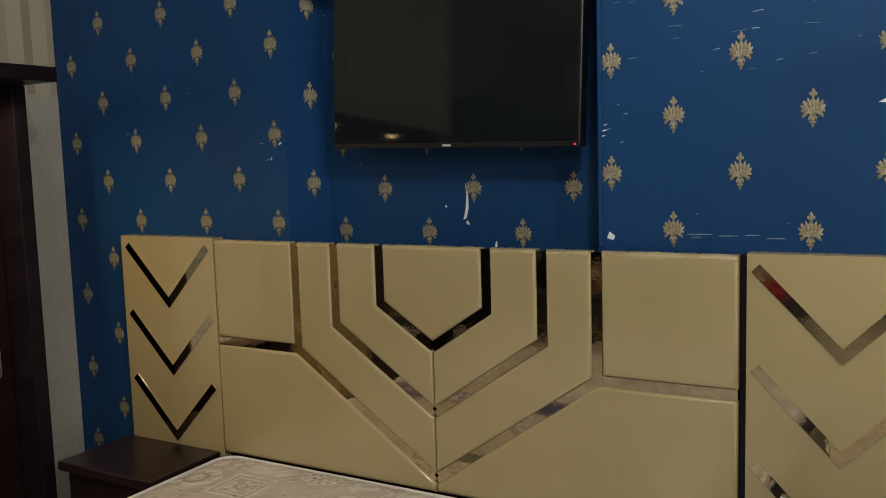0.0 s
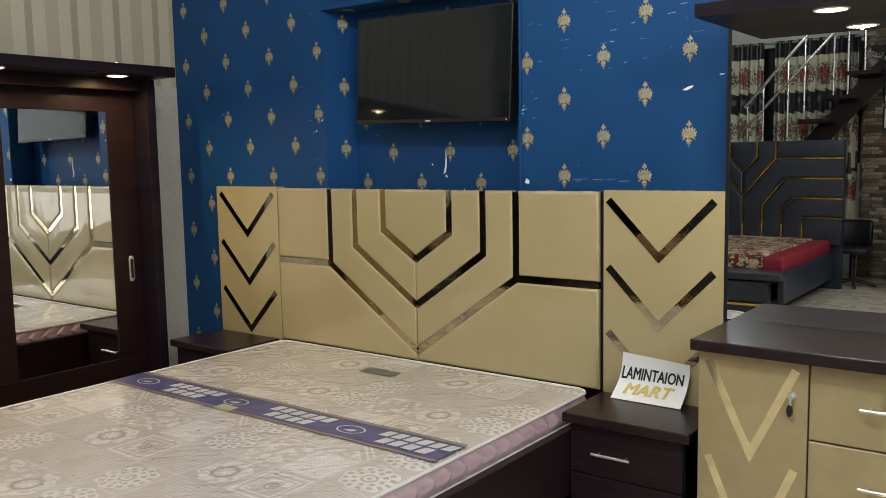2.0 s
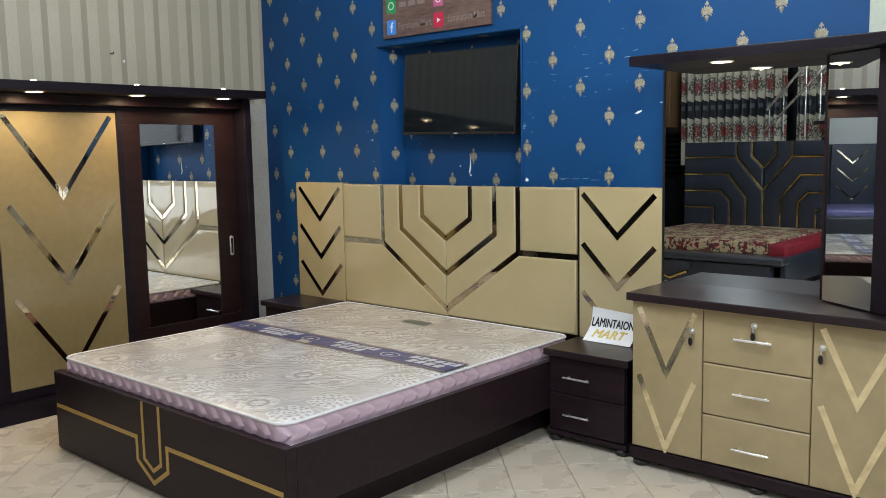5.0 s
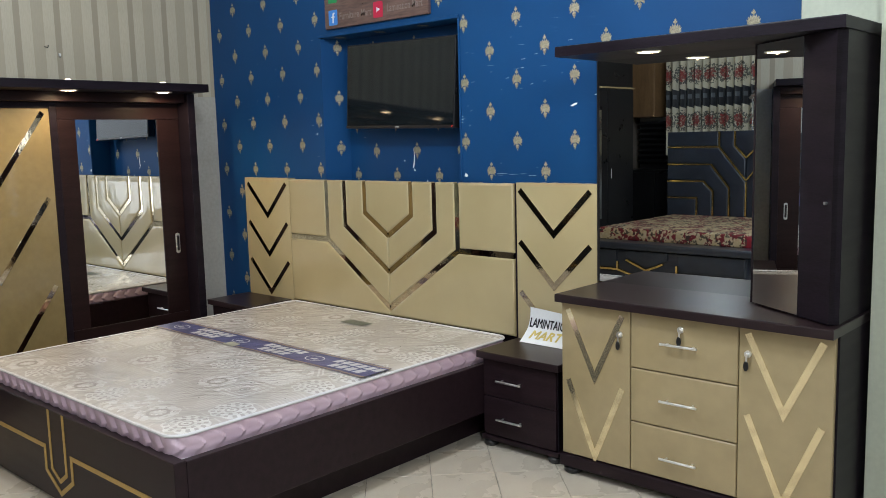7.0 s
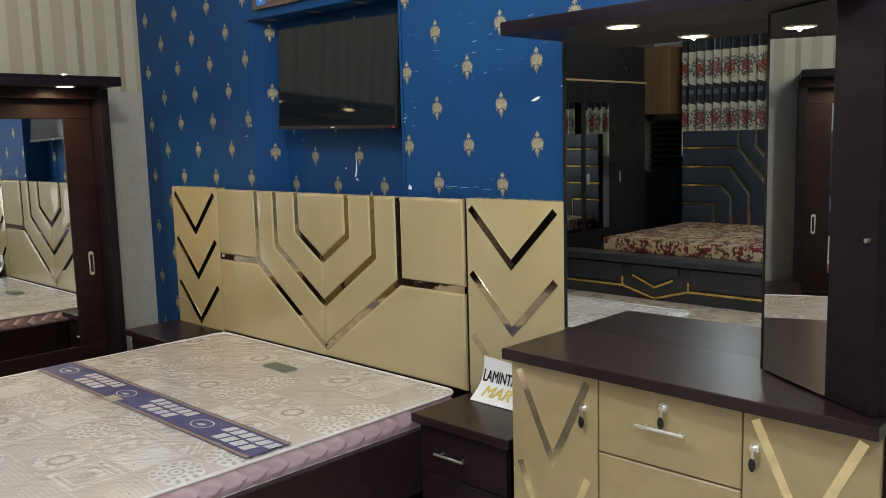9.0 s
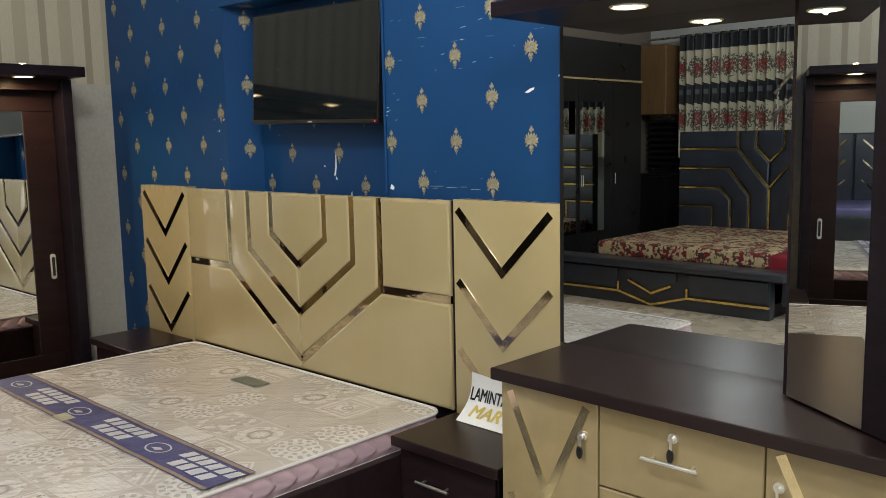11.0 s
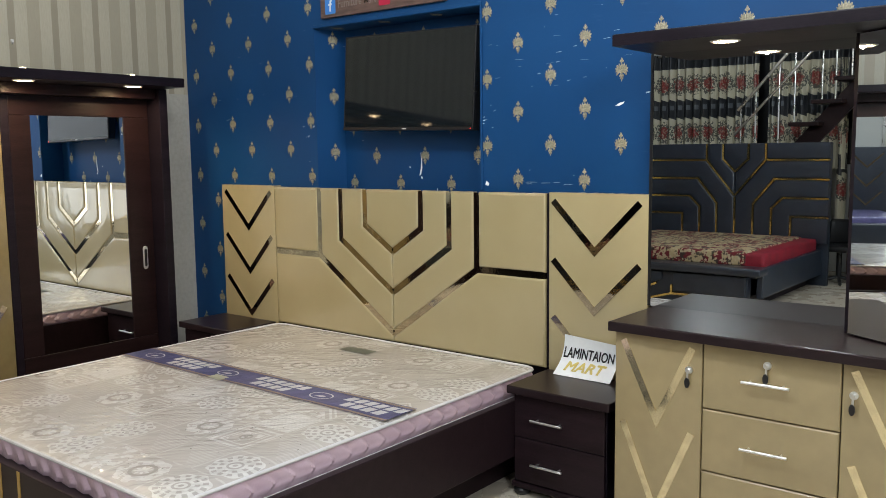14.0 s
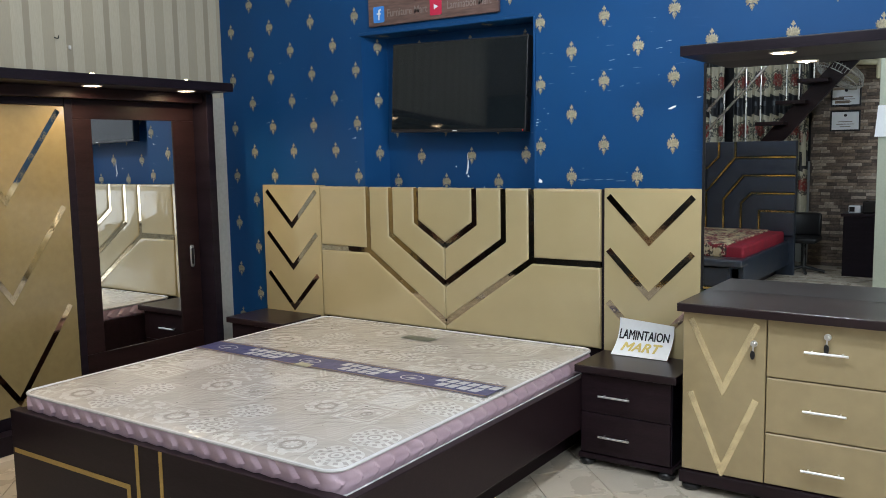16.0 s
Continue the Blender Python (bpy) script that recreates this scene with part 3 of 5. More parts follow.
for i in range(-8, 5):
    for j in range(-4, 6):
        for ox, oz in ((0, 0), (0.1788, 0.159)):
            x, z = 0.933 + i * PITCH_X + ox, 1.534 + j * PITCH_Z + oz
            if z < 0.35 or z > CEIL - 0.1:
                continue
            if X0 + 0.03 < x < NX0 - 0.015 or NX1 + 0.015 < x < BLUE_END - 0.03:
                motif(x, -0.0005, z)
            elif NX0 < x < NX1 and z > NZ1 + 0.05:
                motif(x, -0.0005, z)
for i in range(-1, 3):
    for j in range(-3, 3):
        for ox, oz in ((0, 0), (0.179, -0.152)):
            x, z = -0.321 + i * PITCH_X + ox, 1.488 + j * PITCH_Z + oz
            if NX0 + JAMB + 0.03 < x < NX1 - 0.04 and NZ0 + 0.1 < z < NZ1 - 0.05:
                motif(x, ND - 0.0005, z)
for j in range(-1, 3):
    motif(NX0 + JAMB * 0.62 + 0.0005, ND * 0.62 - 0.0005, 1.512 + j * PITCH_Z, 0, math.degrees(math.atan2(ND, JAMB)))
for i in range(3):
    motif(-0.50 + i * PITCH_X, 0.06, NZ1 - 0.0005, 90)


def tear(points, y, mat=None, name="paper_tear"):
    part(name, prism(points, facing(y), 0.0003, 0.0009), mat or WHITE_PAPER, wall_back, "white torn scratch in the wallpaper")


tear([(1.262, 1.700), (1.285, 1.712), (1.305, 1.716), (1.302, 1.708), (1.280, 1.698)], 0)
tear([(-0.006, 1.38), (0.004, 1.42), (0.008, 1.46), (0.004, 1.505), (0.014, 1.47), (0.015, 1.42), (0.006, 1.385)], ND)
tear([(0.004, 1.370), (0.010, 1.378), (0.020, 1.366), (0.012, 1.362)], ND)
tear([(-0.078, 1.425), (-0.074, 1.431), (-0.067, 1.425), (-0.073, 1.421)], ND)
tear([(0.112, 1.270), (0.113, 1.300), (0.120, 1.312), (0.121, 1.275)], ND)
for x, z, w_, h_ in ((0.546, 1.655, 0.020, 0.006), (0.545, 1.640, 0.014, 0.005), (0.552, 1.672, 0.012, 0.004), (0.540, 1.705, 0.006, 0.010), (0.540, 1.60, 0.004, 0.016), (-0.66, 1.655, 0.016, 0.010), (-0.70, 1.60, 0.008, 0.012)):
    tear([(x, z), (x + w_ * 0.6, z + h_ * 0.2), (x + w_, z + h_), (x + w_ * 0.3, z + h_ * 0.8)], 0)
tear([(0.560, 1.345), (0.568, 1.365), (0.585, 1.352), (0.580, 1.340)], 0)
for xa, xb, z in ((0.79, 0.86, 1.360), (0.875, 0.93, 1.357), (0.945, 0.985, 1.360), (0.80, 0.83, 1.352), (1.00, 1.05, 1.352)):
    tear([(xa, z), (xb, z + 0.001), (xb, z + 0.0028), (xa + 0.01, z + 0.0022)], 0, SCUFF)
for x, z, s in ((0.96, 1.95, 0.03), (1.05, 1.97, 0.02), (1.20, 1.99, 0.035), (1.02, 1.82, 0.018), (0.86, 1.86, 0.02), (1.25, 2.02, 0.03), (0.60, 1.62, 0.012), (0.565, 1.66, 0.01), (0.61, 1.70, 0.015), (-0.75, 1.66, 0.02), (-1.45, 1.72, 0.03), (-0.72, 1.60, 0.012)):
    tear([(x, z), (x + s, z + 0.003), (x + s * 0.9, z + 0.0052), (x + s * 0.1, z + 0.002)], 0, SCUFF)

# fine scratches, most of them level, in two worn bands
scratch = random.Random(11)
FAINT = material("faint_paper_scratch", (0.15, 0.24, 0.34), 0.6, vary=0.3, scale=80, bump=0)
for i in range(30):
    x = scratch.uniform(0.58, 1.40) if i < 22 else scratch.uniform(-1.75, -0.68)
    z = scratch.gauss(1.90, 0.09) if i % 3 else scratch.uniform(1.36, 2.15)
    ln = scratch.choice((0.006, 0.008, 0.012, 0.02, 0.045))
    th = scratch.uniform(0.0010, 0.0024) if ln > 0.01 else scratch.uniform(0.003, 0.005)
    rise = scratch.uniform(-0.05, 0.10) * ln
    tear([(x, z), (x + ln, z + rise), (x + ln * 0.9, z + rise + th), (x + ln * 0.15, z + th)], 0, FAINT)

# niche trim along its upper edge
structure("trim", join(box(NX0 - 0.012, NX1 + 0.012, -0.010, 0.012, NZ1 + 0.002, NZ1 + 0.020, 0.003), box(NX1 + 0.002, NX1 + 0.014, -0.008, -0.0005, 1.32, NZ1 + 0.0015, 0.002)), BLUE, "blue painted edging over the television niche")


# plain plaster between the wardrobe and the corner, under the wardrobe's canopy
PLASTER = material("grey_beige_plaster", (0.43, 0.405, 0.345), 0.7, vary=0.07, scale=3, fine=40, bump=0.08)
structure("wall_plaster", box(X0, X0 + 0.004, -0.40, -0.001, 0, 1.90, 0), PLASTER, "plain stained plaster strip beside the wardrobe")

# ---- nail in the striped wall ----
nail = thing("wall_nail", X0, -1.127, 2.144, "small white plastic nail clip in the striped wallpaper", "nail")
part("clip", box(X0 - 0.002, X0 + 0.012, -1.134, -1.120, 2.137, 2.155, 0.003, 2), LAMP_RIM, nail)
part("pin", rod((X0 - 0.002, -1.127, 2.133), (X0 + 0.016, -1.127, 2.134), 0.0025, 8), STEEL, nail)


hook = thing("wall_hook", X0, -1.216, 2.195, "bent dark nail in the striped wallpaper", "nail")
part("shank", rod((X0 - 0.002, -1.216, 2.192), (X0 + 0.022, -1.205, 2.186), 0.0028, 8), BLACK_PLASTIC, hook)
part("tip", rod((X0 + 0.022, -1.205, 2.186), (X0 + 0.026, -1.203, 2.202), 0.0028, 8), BLACK_PLASTIC, hook)


# ---- downlights ----
def downlight(x, y, z, label, above=False):
    t = thing("downlight", x, y, z, label, "light", "downlights")
    part("rim", _shift(lathe([(0.043, 0.0), (0.049, -0.004), (0.055, 0.0), (0.05, 0.004)]), x, y, z), LAMP_RIM, t, smooth=True)
    part("lens", _shift(lathe([(0.043, 0.001), (0.042, -0.002), (0.033, -0.004)]), x, y, z), LAMP_GLOW, t, "glowing warm lens", smooth=True)
    return t


def _shift(bm, x, y, z):
    bmesh.ops.translate(bm, vec=(x, y, z), verts=bm.verts)
    return bm


# ---- wardrobe on the side wall ----
WF, WD = -1.530, -1.655          # front of its frame, face of its doors
WY0, WY1, WTOP = -2.95, -0.374, 1.90
wardrobe = thing("wardrobe", -1.7, -1.6, 0, "dark wenge sliding wardrobe with mirror and gold chevron doors", "wardrobe")
part("side_panel", box(X0, WF, WY1 - 0.055, WY1, 0, WTOP, 0.003), DARK_WOOD, wardrobe)
part("side_panel", box(X0, WF, WY0, WY0 + 0.055, 0, WTOP, 0.003), DARK_WOOD, wardrobe)
part("plinth", box(X0, WF - 0.03, WY0 + 0.055, WY1 - 0.055, 0, 0.10, 0.003), DARK_WOOD, wardrobe)
part("head_rail", box(X0, WF - 0.035, WY0 + 0.055, WY1 - 0.055, 1.84, WTOP, 0.003), RED_WOOD, wardrobe)
part("back_panel", box(X0 + 0.002, X0 + 0.03, WY0 + 0.055, WY1 - 0.055, 0.1, 1.84, 0), DARK_WOOD, wardrobe)
part("canopy", box(X0 + 0.001, -1.33, WY0 - 0.04, WY1 - 0.01, WTOP, 1.952, 0.004), DARK_WOOD, wardrobe, "dark overhanging top board")


def mirror_door(ya, yb, handle_y, name="mirror_door"):
    ma, mb = ya + 0.115, yb - 0.165
    d = part(name, box(WD - 0.034, WD - 0.0215, ya, yb, 0.10, 1.84, 0.001), RED_WOOD, wardrobe)
    part("bottom_rail", box(WD - 0.021, WD, ya, yb, 0.10, 0.40, 0.003), RED_WOOD, d)
    part("top_rail", box(WD - 0.021, WD, ya, yb, 1.732, 1.84, 0.003), RED_WOOD, d)
    part("stile", box(WD - 0.021, WD, ya, ma, 0.4005, 1.7315, 0.003), RED_WOOD, d)
    part("stile", box(WD - 0.021, WD, mb, yb, 0.4005, 1.7315, 0.003), RED_WOOD, d)
    part("mirror", box(WD - 0.02, WD - 0.006, ma - 0.004, mb + 0.004, 0.396, 1.736, 0), MIRROR, d, "clear silvered mirror pane")
    part("pull", prism([(handle_y + 0.016 * math.cos(a) * (1 if abs(math.sin(a)) < 0.9 else 1), 0.885 + (0.055 if math.sin(a) > 0 else -0.055) + 0.016 * math.sin(a)) for a in [2 * math.pi * i / 20 for i in range(20)]],
                       facing_left_wall(WD), 0, 0.006, 0.002, 1), CHROME, d, "recessed chrome pull", smooth=True)
    part("pull_recess", prism([(handle_y + 0.008 * math.cos(a), 0.885 + (0.045 if math.sin(a) > 0 else -0.045) + 0.008 * math.sin(a)) for a in [2 * math.pi * i / 16 for i in range(16)]],
                              facing_left_wall(WD), 0.004, 0.0075), BLACK_PLASTIC, d)
    return d


mirror_door(-1.265, -0.431, -0.495)
mirror_door(WY0 + 0.057, -2.14, -2.85)
gold_door = part("gold_door", prism([(-2.06, 0.165), (-1.312, 0.165), (-1.312, 1.80), (-2.06, 1.80)], facing_left_wall(WD - 0.03), 0, 0.036, 0.008), GLOSS_GOLD, wardrobe, "glossy gold laminate door", smooth=True)
part("door_frame", join(box(WD - 0.03, WD + 0.004, -2.138, -2.062, 0.10, 1.84, 0.003), box(WD - 0.03, WD + 0.004, -1.31, -1.267, 0.10, 1.84, 0.003),
                        box(WD - 0.03, WD + 0.002, -2.06, -1.312, 0.10, 0.163, 0.003), box(WD - 0.03, WD + 0.002, -2.06, -1.312, 1.802, 1.84, 0.003)), DARK_WOOD, wardrobe)
for z in (1.775, 1.255, 0.71):
    part("chevron_strip", prism(ribbon([(-2.0, z), (-1.678, z - 0.475), (-1.355, z)], 0.030), facing_left_wall(WD + 0.006), 0.0002, 0.003), GOLD_MIRROR, gold_door, "mirrored gold chevron strip")
for x, y in WARD_SPOTS:
    dl = downlight(x, y, 1.8985, "small round warm downlight under the wardrobe canopy")
    part("can", _shift(lathe([(0.016, 0.0), (0.017, 0.004), (0.014, 0.009), (0.006, 0.011)]), x, y, 1.9535), LAMP_GLOW, dl, "glowing back of the lamp above the board", smooth=True)

# ---- bed headboard ----
HB_TOP, HB_BOT = 1.313, 0.495
headboard = thing("headboard", 0, -0.03, HB_BOT, "cream padded headboard with mirrored strips under clear film", "headboard")
part("backing_board", box(-0.947, 0.944, -0.030, -0.004, 0.36, HB_TOP - 0.01, 0.003), DARK_WOOD, headboard)
PADF = facing(-0.030)
HC = -0.010        # middle of the strip pattern
W = 0.0155
BENDS = [(0.556, 0.928, 0.542), (0.384, 1.029, 0.766), (0.198, 1.115, 0.985)]   # half width, knee, apex


def offset_bend(a, knee, apex, w):
    """The bent line x = -a, down to its knee, on to the apex at x = 0, moved inward by w."""
    m = (apex - knee) / a
    dz = w * math.sqrt(1 + m * m)
    return [(-a + w, HB_TOP), (-a + w, knee + w * m + dz), (0, apex + dz)]


EDGE_FILM = material("cream_leatherette_gathered_film", (0.50, 0.40, 0.21), 0.34, vary=0.05, scale=3, fine=200, bump=0.0, coat=1.0)
EDGE_FILM.node_tree.nodes["Principled BSDF"].inputs["Coat Roughness"].default_value = 0.14
EDGE_FILM.node_tree.nodes["Principled BSDF"].inputs["Coat IOR"].default_value = 2.2


def gathered_edge(u0, u1):
    """Clear film gathered into small lumps over the rounded upper edge of a pad, between u0 and u1."""
    bm_ = bmesh.new()
    nx_, na = max(4, int((u1 - u0) / 0.003)), 8
    rows_ = []
    for i in range(nx_ + 1):
        u = u0 + (u1 - u0) * i / nx_
        ends = min(1.0, min(u - u0, u1 - u) / 0.025)
        r0 = 0.0172 + ends * (0.0034 * noise.noise((u * 19, 0.3, 7.1)) + 0.0018 * noise.noise((u * 60, 2.3, 1.1)))
        row_ = []
        for k_ in range(na + 1):
            a_ = radians(-8 + 106 * k_ / na)
            r_ = r0 - 0.0022 * abs(2 * k_ / na - 1) ** 3
            row_.append(bm_.verts.new((u, -0.064 + 0.016 - r_ * math.cos(a_), HB_TOP - 0.016 + r_ * math.sin(a_))))
        rows_.append(row_)
    for p_, q_ in zip(rows_, rows_[1:]):
        for k_ in range(na):
            bm_.faces.new((p_[k_], q_[k_], q_[k_ + 1], p_[k_ + 1]))
    part("gathered_film", bm_, EDGE_FILM, headboard, "glossy clear film gathered over the upper edge", smooth=True)


def pad(poly, mirror_too=True, name="padded_panel"):
    for sgn in ((1, -1) if mirror_too else (1,)):
        p = [(max(-0.947, min(0.943, HC + sgn * u)), v) for u, v in poly]
        part(name, prism(p, PADF, 0, 0.034, 0.016, 5), CREAM, headboard, smooth=True)
        upper = sorted(u for u, v in p if abs(v - HB_TOP) < 0.001)
        if len(upper) == 2:
            gathered_edge(upper[0] + 0.004, upper[1] - 0.004)


g = 0.002
o0, i0 = offset_bend(*BENDS[0], -W), offset_bend(*BENDS[0], W)
o1, i1 = offset_bend(*BENDS[1], -W), offset_bend(*BENDS[1], W)
o2, i2 = offset_bend(*BENDS[2], -W), offset_bend(*BENDS[2], W)
SHELF = 0.930
pad([(-0.96, SHELF + W), (-0.556 - W, SHELF + W), (-0.556 - W, HB_TOP), (-0.96, HB_TOP)])
pad([(-0.96, HB_BOT), (-g * 0.5, HB_BOT), (-g * 0.5, o0[2][1]), (-0.556 - W * 0.3, SHELF - W), (-0.96, SHELF - W)])
pad([i0[0], i0[1], (-g * 0.5, i0[2][1]), (-g * 0.5, o1[2][1]), o1[1], o1[0]])
pad([i1[0], i1[1], (-g * 0.5, i1[2][1]), (-g * 0.5, o2[2][1]), o2[1], o2[0]])
pad([i2[0], i2[1], (0, i2[2][1]), (-i2[1][0], i2[1][1]), (-i2[0][0], HB_TOP)], False)
STRIPF = facing(-0.054)
for a, knee, apex in BENDS:
    for sgn in (1, -1):
        part("mirror_strip", prism(ribbon([(HC + sgn * -a, HB_TOP - 0.004), (HC + sgn * -a, knee), (HC + sgn * -0.0005, apex)], 2 * W), STRIPF, -0.02, 0.003), GOLD_MIRROR, headboard, "dark reflecting gold mirror strip")
for sgn in (1, -1):
    part("mirror_strip", prism([(max(-0.946, min(0.942, HC + sgn * u)), v) for u, v in [(-0.96, SHELF - W), (-0.556, SHELF - W), (-0.556, SHELF + W), (-0.96, SHELF + W)]], STRIPF, -0.02, 0.0025), GOLD_MIRROR, headboard, "dark reflecting gold mirror strip")

for sgn in (1, -1):
    sp = thing("headboard_side_panel", sgn * 1.207, -0.03, HB_BOT, "cream side panel with three mirrored chevrons beside the headboard", "headboard panel", "headboard side panels")
    a, b = (0.962, 1.453) if sgn > 0 else (-1.453, -0.952)
    part("panel", prism([(a, 0.40), (b, 0.40), (b, HB_TOP + 0.006), (a, HB_TOP + 0.006)], facing(-0.002), 0, 0.056, 0.004, 2), CREAM, sp, smooth=True)
    if sgn > 0:
        part("edge_strip", box(0.947, 0.9605, -0.050, -0.002, HB_BOT, HB_TOP, 0), DARK_WOOD, sp)
    for z in (1.281, 1.011, 0.746):
        part("chevron_strip", prism(ribbon([(sgn * 0.985, z), (sgn * 1.198, z - 0.222), (sgn * 1.415, z)], 0.030), facing(-0.058), 0.0002, 0.003), GOLD_MIRROR, sp, "mirrored gold chevron strip")

# ---- bed ----
bed = thing("bed", 0, -1.05, 0, "dark wenge double bed frame with gold inlay on the footboard", "bed")
BX0, BX1, BYF = -0.945, 0.985, -2.115
part("footboard", box(BX0, BX1, BYF, BYF + 0.05, 0.012, 0.425, 0.004), DARK_WOOD_FLAT, bed)
part("side_rail", box(BX1 - 0.04, BX1 - 0.002, BYF + 0.052, -0.07, 0.165, 0.42, 0.004), DARK_WOOD_FLAT, bed)
part("side_rail", box(BX0 + 0.002, BX0 + 0.04, BYF + 0.052, -0.07, 0.165, 0.42, 0.004), DARK_WOOD_FLAT, bed)
part("plinth", box(BX0 + 0.14, BX1 - 0.14, BYF + 0.055, -0.075, 0, 0.165, 0.003), DARK_WOOD_FLAT, bed)
part("slat_board", box(BX0 + 0.041, BX1 - 0.041, BYF + 0.052, -0.075, 0.365, 0.392, 0.002), DARK_WOOD_FLAT, bed)
GF = facing(BYF)
part("gold_inlay", prism(ribbon([(-0.925, 0.245), (-0.118, 0.245), (-0.118, 0.135), (0.018, 0.055), (0.142, 0.135), (0.142, 0.245), (0.965, 0.245)], 0.020), GF, 0.0003, 0.003), GOLD_PAINT, bed, "gold inlay line")
part("gold_inlay", prism(ribbon([(-0.057, 0.423), (-0.057, 0.155), (0.018, 0.112), (0.085, 0.155), (0.085, 0.423)], 0.018), GF, 0.0003, 0.003), GOLD_PAINT, bed, "gold inlay line")

# ---- mattress ----
MX0, MX1, MY0, MY1, MZ0, MZ1 = -0.912, 0.918, -2.075, -0.085, 0.393, 0.505
mattress = thing("mattress", 0, -1.07, MZ0, "patterned spring mattress with pink quilted sides in clear film", "mattress")


def rounded_rect(x0, x1, y0, y1, r, n=6):
    out = []
    for cx, cy, a0 in ((x1 - r, y0 + r, -90), (x1 - r, y1 - r, 0), (x0 + r, y1 - r, 90), (x0 + r, y0 + r, 180)):
        out += [(cx + r * math.cos(radians(a0 + 90 * i / n)), cy + r * math.sin(radians(a0 + 90 * i / n))) for i in range(n + 1)]
    return out


def mattress_top():
    bm = bmesh.new()
    nx, ny = 60, 66
    grid = []
    for j in range(ny + 1):
        row = []
        for i in range(nx + 1):
            u, v = i / nx, j / ny
            x, y = MX0 + (MX1 - MX0) * u, MY0 + (MY1 - MY0) * v
            e = min(u, 1 - u) * (MX1 - MX0), min(v, 1 - v) * (MY1 - MY0)
            d = min(e)
            if e[0] < 0.07 and e[1] < 0.07:      # round the corners
                dx, dy = 0.07 - e[0], 0.07 - e[1]
                k = max(dx, dy) / max(1e-6, math.hypot(dx, dy))
                x += (1 if u < 0.5 else -1) * (dx - dx * k)
                y += (1 if v < 0.5 else -1) * (dy - dy * k)
            z = MZ1 - 0.012 * math.exp(-d / 0.02)
            z += 0.0045 * noise.noise((x * 2.2, y * 2.2, 1)) + 0.0022 * noise.noise((x * 7, y * 7, 4)) * min(1, d / 0.05)
            row.append(bm.verts.new((x, y, z)))
        grid.append(row)
    for j in range(ny):
        for i in range(nx):
            bm.faces.new((grid[j][i], grid[j][i + 1], grid[j + 1][i + 1], grid[j + 1][i]))
    return bm


part("top_panel", mattress_top(), MAT_TOP, mattress, "grey beige jacquard top with rosettes and turned squares", smooth=True)


def mattress_border():
    """The quilted side: a ring of zigzag ridges between the two pipings."""
    ring = rounded_rect(MX0 + 0.002, MX1 - 0.002, MY0 + 0.002, MY1 - 0.002, 0.07, 8)
    # even steps round the ring
    pts, step = [], 0.008
    for a, b in zip(ring, ring[1:] + ring[:1]):
        a, b = Vector(a), Vector(b)
        n = max(1, round((b - a).length / step))
        pts += [a + (b - a) * i / n for i in range(n)]
    n = len(pts)
    bm = bmesh.new()
    rows = 12
    grid = []
    s = 0.0
    lengths = []
    for i in range(n):
        lengths.append(s)
        s += (pts[(i + 1) % n] - pts[i]).length
    period = s / round(s / 0.088)
    for j in range(rows + 1):
        v = j / rows
        row = []
        for i in range(n):
            d = (pts[(i + 1) % n] - pts[i - 1]).normalized()
            nrm = Vector((d.y, -d.x))
            zig = abs(v - 0.5) * 1.05
            f = (lengths[i] / period + zig) % 1.0
            bulge = 0.015 * f ** 0.8 * min(1.0, (1 - f) * 7) * (0.4 + 0.6 * math.sin(math.pi * v) ** 0.5)
            body = 0.006 * math.sin(math.pi * v)
            p = pts[i] + nrm * (bulge * min(1.0, v * 3.0) + body - 0.006)
            row.append(bm.verts.new((p.x, p.y, MZ0 + 0.004 + (MZ1 - MZ0 - 0.016) * v)))
        grid.append(row)
    for j in range(rows):
        for i in range(n):
            bm.faces.new((grid[j][i], grid[j][(i + 1) % n], grid[j + 1][(i + 1) % n], grid[j + 1][i]))
    return bm


part("quilted_border", mattress_border(), MAT_PINK, mattress, "lilac pink border quilted in zigzag rows", smooth=True)


def piping(z):
    ring = rounded_rect(MX0 - 0.001, MX1 + 0.001, MY0 - 0.001, MY1 + 0.001, 0.07, 8)
    bm = bmesh.new()
    rows = []
    n = len(ring)
    for i in range(n):
        a, b = Vector(ring[i - 1]), Vector(ring[(i + 1) % n])
        d = (b - a).normalized()
        nrm = Vector((d.y, -d.x, 0))
        c = Vector((*ring[i], z))
        rows.append([bm.verts.new(c + nrm * 0.007 * math.cos(k * math.pi / 4) + Vector((0, 0, 0.007 * math.sin(k * math.pi / 4)))) for k in range(8)])
    for i in range(n):
        for k in range(8):
            bm.faces.new((rows[i][k], rows[(i + 1) % n][k], rows[(i + 1) % n][(k + 1) % 8], rows[i][(k + 1) % 8]))
    return bm


part("piping", piping(MZ1 - 0.011), MAT_WHITE, mattress, "white piping", smooth=True)
part("piping", piping(MZ0 + 0.008), MAT_WHITE, mattress, "white piping", smooth=True)


def draped(poly_bm, lift):
    """Lays a flat bmesh (x, y) on the mattress top."""
    for v in poly_bm.verts:
        x, y = v.co.x, v.co.y
        v.co.z = MZ1 + lift + 0.0045 * noise.noise((x * 2.2, y * 2.2, 1)) + 0.0022 * noise.noise((x * 7, y * 7, 4))
    return poly_bm


